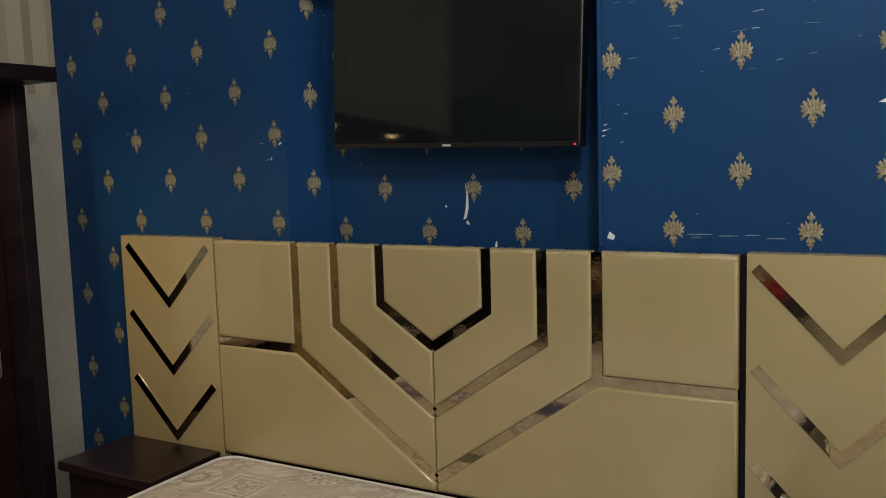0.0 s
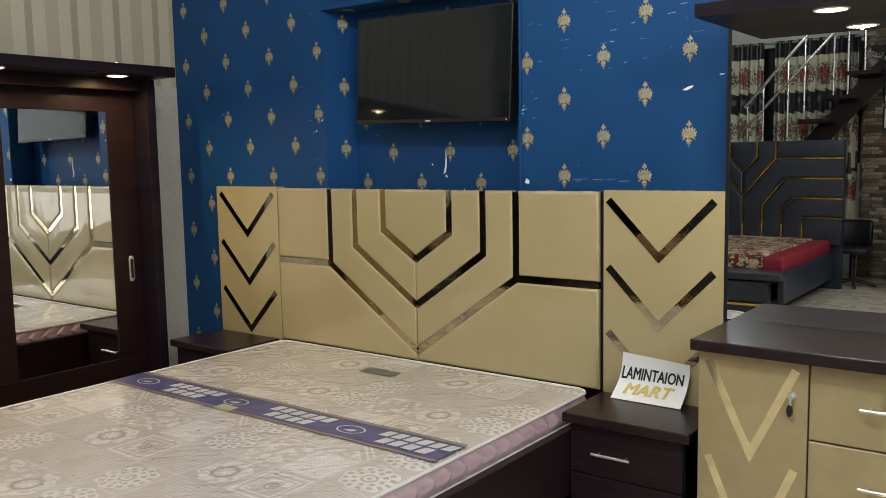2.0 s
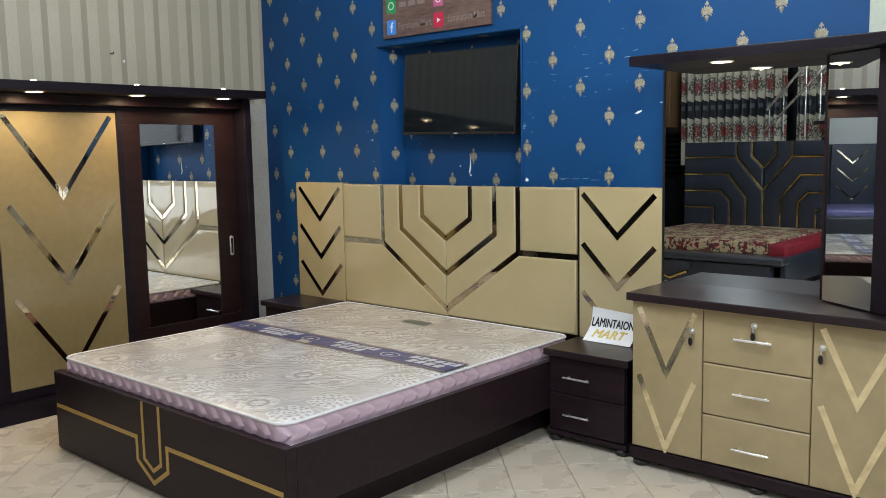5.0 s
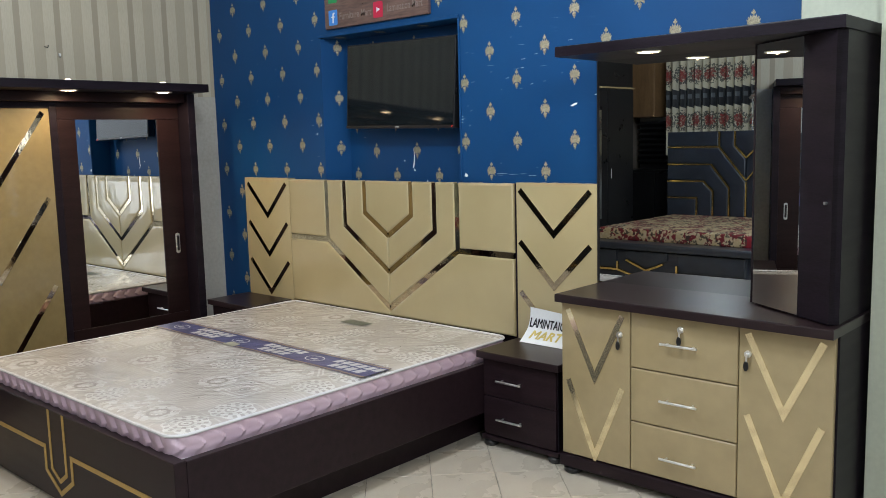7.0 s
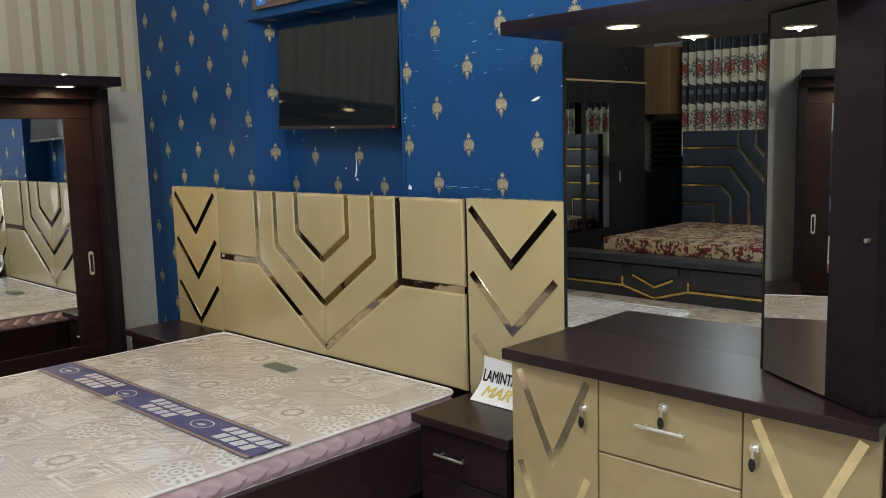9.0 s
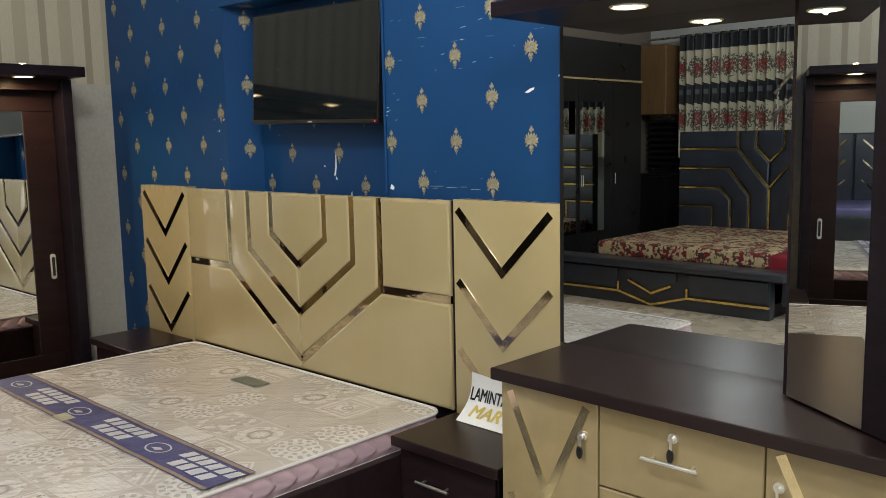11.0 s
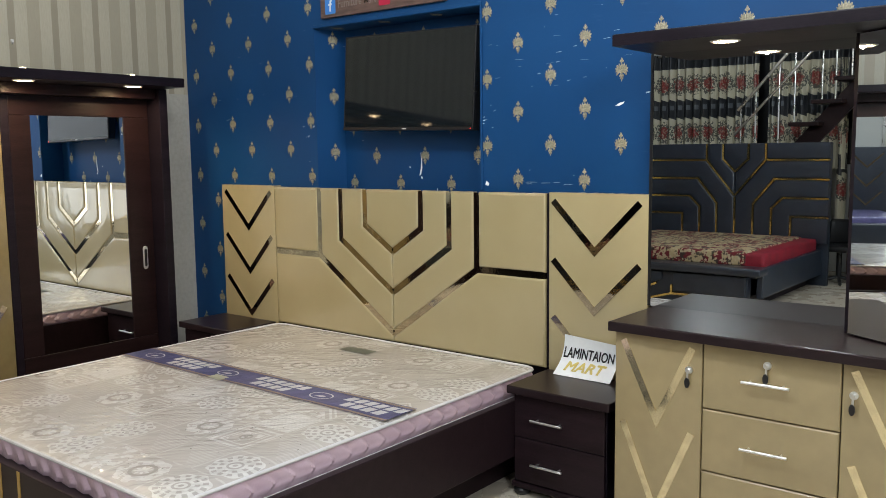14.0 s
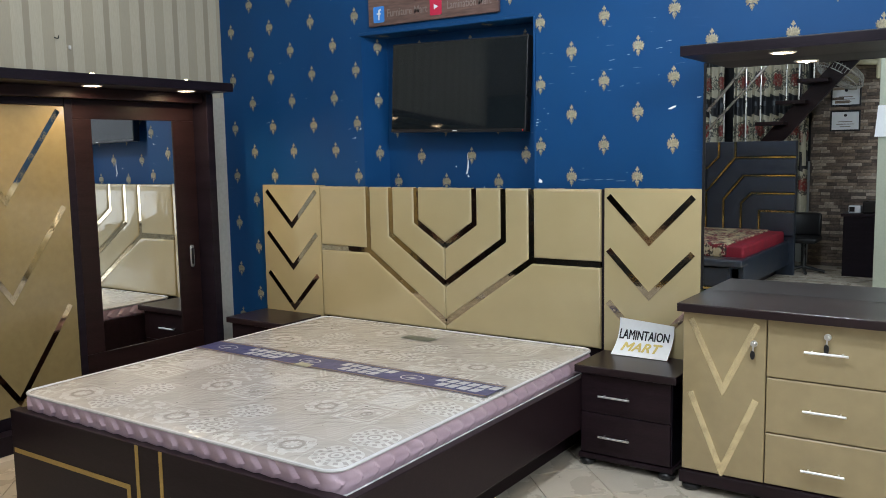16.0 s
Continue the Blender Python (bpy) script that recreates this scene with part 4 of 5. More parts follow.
def sheet(x0, x1, y0, y1, nx, ny=2):
    bm = bmesh.new()
    g_ = [[bm.verts.new((x0 + (x1 - x0) * i / nx, y0 + (y1 - y0) * j / ny, 0)) for i in range(nx + 1)] for j in range(ny + 1)]
    for j in range(ny):
        for i in range(nx):
            bm.faces.new((g_[j][i], g_[j][i + 1], g_[j + 1][i + 1], g_[j + 1][i]))
    return bm


BAND0, BAND1 = -1.112, -0.965
band = part("printed_band", draped(sheet(MX0 + 0.015, MX1 - 0.012, BAND0, BAND1, 64, 6), 0.0022), MAT_BAND, mattress, "dark blue printed band across the mattress")
for y in (BAND0 - 0.010, BAND1 + 0.010):
    part("band_edge", draped(sheet(MX0 + 0.015, MX1 - 0.012, y - 0.010, y + 0.010, 64, 1), 0.0022), BAND_EDGE, band)


for y in (BAND0 - 0.021, BAND1 + 0.021, BAND0 - 0.001, BAND1 + 0.001):
    part("band_line", draped(sheet(MX0 + 0.015, MX1 - 0.012, y - 0.0022, y + 0.0022, 64, 1), 0.0030), MAT_BAND, band)
part("tape", draped(sheet(-0.175, -0.085, -1.138, -1.085, 6, 4), 0.0045), material("pale_green_tape", (0.50, 0.50, 0.36), 0.3, vary=0.1, scale=30, bump=0.05, coat=0.5), mattress, "pale yellowish tape on the film")


def brand_bars(x0, y_top):
    """Slanted bars in two rows stand in for the maker's lettering, as wide and high as its letters."""
    for count, dx, y, wd in ((6, 0.0, y_top, 0.054), (4, 0.035, y_top - 0.064, 0.058)):
        for i in range(count):
            x = x0 + dx + i * wd
            bm = bmesh.new()
            q = [(x, y - 0.052), (x + wd * 0.76, y - 0.052), (x + wd * 0.76 + 0.012, y), (x + 0.012, y)]
            bm.faces.new([bm.verts.new((u, v, 0)) for u, v in q])
            bmesh.ops.subdivide_edges(bm, edges=bm.edges, cuts=1, use_grid_fill=True)
            part("letter_bar", draped(bm, 0.0036), BAND_PRINT, band)


def band_badge(x, y):
    bm = bmesh.new()
    n = 24
    a = [bm.verts.new((x + 0.062 * math.cos(2 * math.pi * i / n), y + 0.040 * math.sin(2 * math.pi * i / n), 0)) for i in range(n)]
    b = [bm.verts.new((x + 0.055 * math.cos(2 * math.pi * i / n), y + 0.034 * math.sin(2 * math.pi * i / n), 0)) for i in range(n)]
    for i in range(n):
        bm.faces.new((a[i], a[(i + 1) % n], b[(i + 1) % n], b[i]))
    c = [bm.verts.new((x + u, y + v, 0)) for u, v in ((-0.03, -0.012), (0.012, -0.018), (0.03, 0.0), (0.005, 0.006), (-0.012, -0.002))]
    bm.faces.new(c)
    part("oval_badge", draped(bm, 0.0036), BAND_PRINT, band)


for x in (-0.60, 0.03, 0.585):
    brand_bars(x, BAND1 - 0.014)
for x in (-0.74, -0.155, 0.465):
    band_badge(x, (BAND0 + BAND1) / 2)
part("sewn_label", draped(sheet(-0.085, 0.105, -0.40, -0.315, 6, 3), 0.003), material("grey_green_label", (0.14, 0.16, 0.13), 0.35, vary=0.2, scale=20, bump=0.05), mattress, "small grey green maker's label")


# ---- bedside tables ----
def bar_handle(x, y, z, length, parent):
    h = part("handle", rod((x - length / 2, y - 0.028, z), (x + length / 2, y - 0.028, z), 0.0056), CHROME, parent, "slim chrome bar handle", smooth=True)
    for d in (-0.35, 0.35):
        part("post", rod((x + d * length, y - 0.026, z), (x + d * length, y + 0.002, z), 0.004, 8), CHROME, h, smooth=True)
    return h


def bun_foot(x, y, parent, h=0.035, r=0.038):
    part("foot", _shift(lathe([(r * 0.75, 0), (r, h * 0.3), (r, h * 0.7), (r * 0.7, h)], 20), x, y, 0), BLACK_PLASTIC, parent, smooth=True)


NX, NYF = 1.208, -0.385
nightstand = thing("nightstand", NX, -0.2, 0, "dark wenge nightstand with two drawers beside the bed", "nightstand", "bedside tables")
part("top", box(0.965, 1.462, NYF - 0.028, -0.066, 0.460, 0.496, 0.004), DARK_GLOSS, nightstand)
part("body", box(0.985, 1.432, NYF + 0.016, -0.066, 0.06, 0.459, 0.003), DARK_WOOD, nightstand)
part("base", box(0.975, 1.442, NYF - 0.004, -0.066, 0.035, 0.0595, 0.004), DARK_WOOD_FLAT, nightstand)
for za, zb in ((0.066, 0.262), (0.266, 0.456)):
    d = part("drawer", box(0.988, 1.429, NYF, NYF + 0.0155, za, zb, 0.003), DARK_WOOD_FLAT, nightstand)
    bar_handle(1.165, NYF, (za + zb) / 2 - 0.005, 0.155, d)
for x in (1.01, 1.405):
    for y in (NYF + 0.03, -0.11):
        bun_foot(x, y, nightstand)
ns2 = copy_thing(nightstand, pose(-NX - 0.01, -0.2, 0))
ns2["label"] = "dark wenge nightstand between the bed and the wardrobe"


# ---- paper sign on the nightstand ----
def paper_place(u, v, w):
    """u, v from 0 to 1 on the curled sheet, w metres off its face."""
    a = Vector((1.036, -0.143, 0.499)).lerp(Vector((1.326, -0.148, 0.499)), u)
    b = Vector((1.056, -0.070, 0.673)).lerp(Vector((1.341, -0.078, 0.658)), u)
    p = a.lerp(b, v)
    p.y += -0.030 * math.sin(math.pi * v) * -1 - 0.012 * u * v
    p.z -= 0.012 * math.sin(math.pi * v) * (1 - u)
    return Vector((p.x, p.y - w, p.z))


sign = thing("paper_sign", 1.19, -0.11, 0.498, "curled white paper sign leaning on the nightstand", "sign")
bm = bmesh.new()
rows = []
for w in (0.0, 0.0008):
    rows.append([[bm.verts.new(paper_place(i / 14, j / 10, w)) for i in range(15)] for j in range(11)])
for k_, lay in enumerate(rows):
    for j in range(10):
        for i in range(14):
            bm.faces.new((lay[j][i], lay[j][i + 1], lay[j + 1][i + 1], lay[j + 1][i]))
part("sheet", bm, WHITE_PAPER, sign, smooth=True)


def on_paper(text, u0, u1, v0, v1, mat, shear, off, w, name):
    b = lettering(text, 1.0, shear, off)
    bmesh.ops.triangulate(b, faces=b.faces)
    xs, ys = [v.co.x for v in b.verts], [v.co.y for v in b.verts]
    for v in b.verts:
        fu, fv = (v.co.x - min(xs)) / (max(xs) - min(xs)), (v.co.y - min(ys)) / (max(ys) - min(ys))
        v.co = Vector((u0 + (u1 - u0) * fu, v0 + (v1 - v0) * fv, 0))
    for v in b.verts:
        v.co = paper_place(v.co.x, v.co.y, w)
    bold = 0.0026 if mat is YELLOW_INK else 0.0013
    for n_, (du, dv) in enumerate(((-bold, 0.0), (bold, 0.0), (0.0, bold), (0.0, -bold))):       # more strikes make the print bold
        e_ = bmesh.new()
        src = bpy.data.meshes.new("strike")
        b.to_mesh(src)
        e_.from_mesh(src)
        bpy.data.meshes.remove(src)
        bmesh.ops.translate(e_, verts=e_.verts, vec=(du, 0, dv))
        bmesh.ops.translate(e_, verts=e_.verts, vec=(0, -0.0002 * (n_ + 1), 0))
        part(name, e_, mat, sign)
    part(name, b, mat, sign)


on_paper("LAMINTAION", 0.035, 0.93, 0.47, 0.73, BLACK_INK, 0.0, 0.0, 0.0022, "printed_word")
on_paper("MART", 0.14, 0.84, 0.14, 0.38, YELLOW_INK, 0.22, 0.0, 0.0022, "printed_word")

# ---- television in the niche ----
TX0, TX1, TZ0, TZ1, TY = -0.435, 0.472, 1.615, 2.128, 0.022
tv = thing("television", 0.02, 0.06, TZ0, "flat black television hung in the blue niche", "television")
part("casing", box(TX0, TX1, TY, TY + 0.055, TZ0, TZ1, 0.004), BLACK_PLASTIC, tv)
part("screen", box(TX0 + 0.009, TX1 - 0.009, TY - 0.0015, TY + 0.002, TZ0 + 0.017, TZ1 - 0.009, 0), SCREEN, tv, "dark reflecting screen")
part("lower_bezel", box(TX0 + 0.002, TX1 - 0.002, TY - 0.004, TY - 0.0002, TZ0, TZ0 + 0.014, 0.001), BLACK_PLASTIC, tv)
part("badge", box(0.005, 0.035, TY - 0.0055, TY - 0.0041, TZ0 + 0.004, TZ0 + 0.010, 0), LAMP_RIM, tv)
part("standby_light", box(TX1 - 0.018, TX1 - 0.013, TY - 0.0055, TY - 0.0041, TZ0 + 0.004, TZ0 + 0.009, 0), glow("red_standby_light", (1.0, 0.02, 0.02), 3.0), tv, "red standby light")
part("bracket", box(-0.15, 0.15, TY + 0.0555, ND - 0.001, 1.78, 1.98, 0.003), BLACK_PLASTIC, tv)
tv.matrix_world = pose(0.02, 0.06, TZ0 + 0.008, -2.5, 1.2, 0)

# ---- printed board above the niche ----
board = thing("sign_board", -0.1, -0.01, 2.252, "brown printed board with coloured icons above the niche", "sign")
BOARD = material("brown_printed_board", (0.150, 0.090, 0.075), 0.3, vary=0.25, scale=2, fine=12, bump=0.01, stretch=(1, 1, 6))
part("board", box(-0.548, 0.338, -0.022, -0.001, 2.252, 2.60, 0.002), BOARD, board)
ICON_BLUE = material("icon_blue", (0.05, 0.24, 0.70), 0.35, vary=0.05, bump=0)
ICON_RED = material("icon_red", (0.52, 0.015, 0.06), 0.35, vary=0.05, bump=0)
ICON_GREEN = material("icon_green", (0.02, 0.30, 0.09), 0.35, vary=0.05, bump=0)
ICON_PINK = material("icon_pink", (0.50, 0.10, 0.22), 0.35, vary=0.2, scale=12, bump=0)
ICON_WHITE = material("icon_white", (0.75, 0.78, 0.82), 0.35, vary=0.03, bump=0)
PRINT_GREY = material("faded_lettering", (0.235, 0.185, 0.165), 0.4, vary=0.05, bump=0)
BF = facing(-0.022)


def icon(x, z, mat, kind):
    s = 0.040
    ic = part("icon", prism(rounded_rect(x - s, x + s, z - s * 1.15, z + s * 1.15, 0.008, 3), BF, 0.0003, 0.002), mat, board)
    if kind == "play":
        part("mark", prism([(x - 0.012, z - 0.015), (x + 0.018, z), (x - 0.012, z + 0.015)], BF, 0.0021, 0.003), ICON_WHITE, ic)
    elif kind == "bar":
        part("mark", prism(ribbon([(x + 0.016, z + 0.028), (x + 0.003, z + 0.022), (x, z - 0.032)], 0.011), BF, 0.0021, 0.003), ICON_WHITE, ic)
        part("mark", prism([(x - 0.014, z), (x + 0.016, z), (x + 0.016, z + 0.009), (x - 0.014, z + 0.009)], BF, 0.0031, 0.0036), ICON_WHITE, ic)
    else:
        ring = [(x + 0.022 * math.cos(2 * math.pi * i / 20), z + 0.022 * math.sin(2 * math.pi * i / 20)) for i in range(21)]
        part("mark", prism(ribbon(ring, 0.006), BF, 0.0021, 0.003), ICON_WHITE, ic)


icon(-0.470, 2.316, ICON_BLUE, "bar")
icon(-0.066, 2.320, ICON_RED, "play")
icon(-0.470, 2.450, ICON_GREEN, "ring")
icon(-0.066, 2.448, ICON_PINK, "ring")
for text, x, z in (("Furniture Mart", -0.268, 2.316), ("Lamination Mart", 0.152, 2.318)):
    b = lettering(text, 0.062, 0.0, 0.0006)
    xs = [v.co.x for v in b.verts]
    k_ = 0.285 / (max(xs) - min(xs))
    for v in b.verts:
        v.co = Vector((x + v.co.x * k_, -0.0232, z + v.co.y))
    part("printed_line", b, PRINT_GREY, board, "faded lettering on the board")
for x in (-0.37, -0.29, -0.21, 0.05, 0.13, 0.21):
    part("unreadable_print", prism([(x - 0.03, 2.435), (x + 0.03, 2.435), (x + 0.03, 2.465), (x - 0.03, 2.465)], BF, 0.0003, 0.001), PRINT_GREY, board)


# ---- dressing table ----
DF = -0.430
dresser = thing("dressing_table", 2.09, -0.22, 0, "dark wenge dressing table with cream drawers, chevron doors and mirrors", "dressing table")
DXR = 2.705


def plan_prism(poly, z0, z1, edge=0.0):
    """A plan outline (x, y) raised from z0 to z1, its upper edges eased."""
    return prism(poly, lambda u, v, w: (u, v, w), z0, z1, edge, 2)


part("top", plan_prism([(1.478, -0.458), (DXR, -0.500), (DXR, -0.003), (1.478, -0.003)], 0.808, 0.845, 0.005), DARK_GLOSS, dresser)
part("carcass", box(1.492, 2.70, DF + 0.020, -0.003, 0.092, 0.8075, 0.003), DARK_WOOD, dresser)
part("plinth", box(1.488, 2.716, DF - 0.012, -0.003, 0.035, 0.0915, 0.006), DARK_WOOD_FLAT, dresser)
for x in (1.535, 2.10, 2.66):
    for y in (-0.40, -0.06):
        bun_foot(x, y, dresser, 0.035, 0.042)
DFF = facing(DF + 0.0195)


def lock(x, z, parent):
    lk = part("lock", join(rod((x, DF - 0.008, z), (x, DF + 0.002, z), 0.014, 20), rod((x, DF - 0.022, z), (x, DF - 0.008, z), 0.007, 14)), CHROME, parent, "chrome lock barrel", smooth=True)
    part("key", join(prism([(x - 0.0035, z - 0.03), (x + 0.0035, z - 0.03), (x + 0.0035, z + 0.004), (x - 0.0035, z + 0.004)], facing(DF - 0.016), 0, 0.0025)), CHROME, lk)
    part("key_head", prism([(x + 0.010 * math.cos(a) - 0.002, z - 0.046 + 0.02 * math.sin(a)) for a in [2 * math.pi * i / 16 for i in range(16)]], facing(DF - 0.014), 0, 0.005, 0.001, 1), BLACK_PLASTIC, lk, "black plastic key head")


def chevron_door(xa, xb, tips, lock_x):
    d = part("door", prism([(xa, 0.096), (xb, 0.096), (xb, 0.804), (xa, 0.804)], DFF, 0, 0.0195, 0.007, 3), DRESSER_CREAM, dresser, "cream door with gold chevrons", smooth=True)
    mid = (tips[0] + tips[1]) / 2
    for z, zt in ((0.776, 0.478), (0.451, 0.115)):
        part("chevron_strip", prism(ribbon([(tips[0], z), (mid, zt), (tips[1], z)], 0.027), facing(DF), 0.0003, 0.003), DOOR_STRIP, d, "mirrored gold chevron strip")
    lock(lock_x, 0.694, d)


chevron_door(1.497, 1.848, (1.533, 1.812), 1.800)
chevron_door(2.331, 2.692, (2.368, 2.652), 2.368)
for za, zb, keyed in ((0.096, 0.317, False), (0.321, 0.555, False), (0.559, 0.804, True)):
    d = part("drawer", prism([(1.852, za), (2.327, za), (2.327, zb), (1.852, zb)], DFF, 0, 0.0195, 0.009, 3), DRESSER_CREAM, dresser, "cream drawer front", smooth=True)
    zm = {0.096: 0.190, 0.321: 0.440, 0.559: 0.686}[za]
    bar_handle(2.085, DF, zm, 0.165, d)
    if keyed:
        lock(2.085, 0.752, d)
# mirror and corner cabinet above the top
MP = -0.055
part("mirror_back", box(1.452, 2.262, MP + 0.004, -0.003, 0.846, 1.90, 0.002), DARK_WOOD, dresser)
part("main_mirror", box(1.466, 2.262, MP, MP + 0.0035, 0.846, 1.90, 0), MIRROR, dresser, "large clear mirror")
part("mirror_edge", box(1.452, 1.4655, MP - 0.002, MP + 0.0035, 0.846, 1.90, 0.001), BLACK_PLASTIC, dresser)
part("canopy", plan_prism([(1.462, -0.416), (2.700, -0.462), (2.700, -0.003), (1.462, -0.003)], 1.9005, 1.945, 0.005), DARK_WOOD, dresser, "dark overhanging top board with a downlight")
CA, CB = Vector((2.270, -0.183)), Vector((2.668, -0.446))      # ends of the angled door in plan
along = (CB - CA).normalized()
out = Vector((along.y, -along.x))
cab = part("corner_cabinet", plan_prism([(2.266, -0.056), tuple(CA + along * 0.006 - out * 0.022), tuple(CB - along * 0.01 - out * 0.022), (2.692, -0.405), (2.692, -0.004), (2.266, -0.004)], 0.846, 1.90), DARK_WOOD, dresser, "dark corner cabinet on the table top")
adoor = part("angled_door", plan_prism([tuple(CA - out * 0.021), tuple(CB - out * 0.021), tuple(CB), tuple(CA)], 0.850, 1.897), DARK_WOOD, cab, "dark angled door")
part("angled_mirror", plan_prism([tuple(CA + along * 0.020 + out * 0.0005), tuple(CA + along * 0.305 + out * 0.0005), tuple(CA + along * 0.305 + out * 0.004), tuple(CA + along * 0.020 + out * 0.004)], 0.853, 1.894), MIRROR, adoor, "narrow clear mirror")
kn = CB - along * 0.03
part("knob", rod((kn.x, kn.y, 1.29), (kn.x + out.x * 0.010, kn.y + out.y * 0.010, 1.29), 0.006, 12), CHROME, adoor)
downlight(1.85, -0.285, 1.899, "small round warm downlight under the dressing table canopy")


# ---- the far side of the shop, seen in the mirrors ----
HX0, HX1, HY, HTOP = -1.53, 0.51, -6.50, 1.56
BCX = -0.51
far_bed = thing("upholstered_bed", BCX, -5.5, 0, "navy upholstered bed with gold strips and a padded footboard", "bed")
part("headboard_base", box(HX0, HX1, HY - 0.06, HY, 0, HTOP, 0.006), NAVY, far_bed)
HF = lambda u, v, w: (u, HY + w, v)


def navy_pad(poly, mirror_too=True):
    for sgn in ((1, -1) if mirror_too else (1,)):
        part("padded_panel", prism([(BCX + sgn * (u - BCX), v) for u, v in poly], HF, 0, 0.05, 0.022, 3), NAVY_FILM, far_bed, smooth=True)


def gold_line(points, mirror_too=True):
    for sgn in ((1, -1) if mirror_too else (1,)):
        part("gold_strip", prism(ribbon([(BCX + sgn * (u - BCX), v) for u, v in points], 0.017), HF, 0.02, 0.047), FAR_GOLD, far_bed, "gold strip between pads")


q = 0.012
R = HX1
def bx(points):
    return [(R if u > 0.9 else BCX + u, v) for u, v in points]


navy_pad(bx([(-0.145 + q, HTOP), (0.145 - q, HTOP), (0.145 - q, 1.39), (0, 1.255), (-0.145 + q, 1.39)]), False)
navy_pad(bx([(q, 1.225), (0.145 + q, 1.38), (0.145 + q, HTOP), (0.34 - q, HTOP), (0.34 - q, 1.385), (q, 0.99)]))
navy_pad(bx([(0.34 + q, HTOP), (1, HTOP), (1, 1.372 + q), (0.34 + q, 1.372 + q)]))
navy_pad(bx([(0.35, 1.372 - q), (1, 1.372 - q), (1, 1.16 + q), (0.44 - q, 1.16 + q), (0.21 - q, 0.885), (0.21 - q, 0.46), (q, 0.46), (q, 0.955)]))
navy_pad(bx([(0.44 + q, 1.16 - q), (1, 1.16 - q), (1, 0.952 + q), (0.535 - q, 0.952 + q), (0.415 - q, 0.84), (0.415 - q, 0.46), (0.21 + q, 0.46), (0.21 + q, 0.87)]))
navy_pad(bx([(0.535 + q, 0.952 - q), (1, 0.952 - q), (1, 0.745 + q), (0.625 - q, 0.745 + q), (0.625 - q, 0.46), (0.415 + q, 0.46), (0.415 + q, 0.825)]))
navy_pad(bx([(0.625 + q, 0.745 - q), (1, 0.745 - q), (1, 0.46), (0.625 + q, 0.46)]))
gold_line(bx([(0.145, HTOP - 0.004), (0.145, 1.385), (0.0005, 1.24)]))
gold_line(bx([(0.34, HTOP - 0.004), (0.34, 1.372), (0.0005, 0.97)]))
gold_line(bx([(1, 1.372), (0.352, 1.372)]))
gold_line(bx([(1, 1.16), (0.44, 1.16), (0.21, 0.875), (0.21, 0.47)]))
gold_line(bx([(1, 0.952), (0.535, 0.952), (0.415, 0.83), (0.415, 0.47)]))
gold_line(bx([(1, 0.745), (0.625, 0.745), (0.625, 0.47)]))
gold_line(bx([(0, 0.95), (0, 0.47)]), False)
FY = -4.50
part("side_rail", box(HX1 - 0.12, HX1 - 0.06, HY, FY - 0.1, 0.12, 0.40, 0.01), NAVY, far_bed)
part("side_rail", box(HX0 + 0.06, HX0 + 0.12, HY, FY - 0.1, 0.12, 0.40, 0.01), NAVY, far_bed)
part("deck", box(HX0 + 0.121, HX1 - 0.121, HY, FY - 0.1, 0.30, 0.36, 0.005), NAVY, far_bed)
part("plinth", box(HX0 + 0.2, HX1 - 0.2, HY, FY - 0.15, 0, 0.12, 0.005), DARK_WOOD, far_bed)
FCX, FX0, FX1 = -0.735, -1.80, 0.335      # the footboard's middle and ends
part("foot_body", box(FX0, FX1, FY - 0.12, FY - 0.01, 0, 0.33, 0.012), NAVY_FILM, far_bed, smooth=True)
part("foot_cushion", box(FX0 - 0.06, HX1 - 0.04, FY - 0.20, FY + 0.05, 0.335, 0.41, 0.025, 4), NAVY_FILM, far_bed, "padded navy bench along the foot", smooth=True)
FF = lambda u, v, w: (u, FY - 0.01 + w, v)
for poly in ([(FX0 + 0.01, 0.14), (FCX - 0.36, 0.14), (FCX - 0.36, 0.325), (FX0 + 0.01, 0.325)], [(FCX + 0.36, 0.14), (FX1 - 0.01, 0.14), (FX1 - 0.01, 0.325), (FCX + 0.36, 0.325)],
             [(FCX - 0.24, 0.245), (FCX, 0.145), (FCX + 0.24, 0.245), (FCX + 0.24, 0.325), (FCX - 0.24, 0.325)]):
    part("padded_panel", prism(poly, FF, 0, 0.025, 0.012, 3), NAVY_FILM, far_bed, smooth=True)
for pts in ([(FX0, 0.115), (FCX - 0.345, 0.115), (FCX, 0.02), (FCX + 0.345, 0.115), (FX1, 0.115)], [(FCX - 0.24, 0.225), (FCX, 0.125), (FCX + 0.19, 0.205)], [(FCX + 0.345, 0.125), (FCX + 0.345, 0.20)], [(FCX - 0.345, 0.125), (FCX - 0.345, 0.20)]):
    part("gold_strip", prism(ribbon(pts, 0.020), FF, 0.001, 0.028), FAR_GOLD, far_bed, "gold strip on the footboard")
far_mattress = thing("bedspread_mattress", BCX, -5.6, 0.36, "mattress under a red and cream floral bedspread", "mattress")
part("body", box(HX0 + 0.10, HX1 - 0.10, HY + 0.055, FY - 0.21, 0.361, 0.52, 0.03, 4), RED_CLOTH, far_mattress, "red cloth sides", smooth=True)
part("bedspread", box(HX0 + 0.085, HX1 - 0.26, HY + 0.056, FY - 0.202, 0.40, 0.535, 0.02, 4), FLORAL, far_mattress, "floral bedspread", smooth=True)


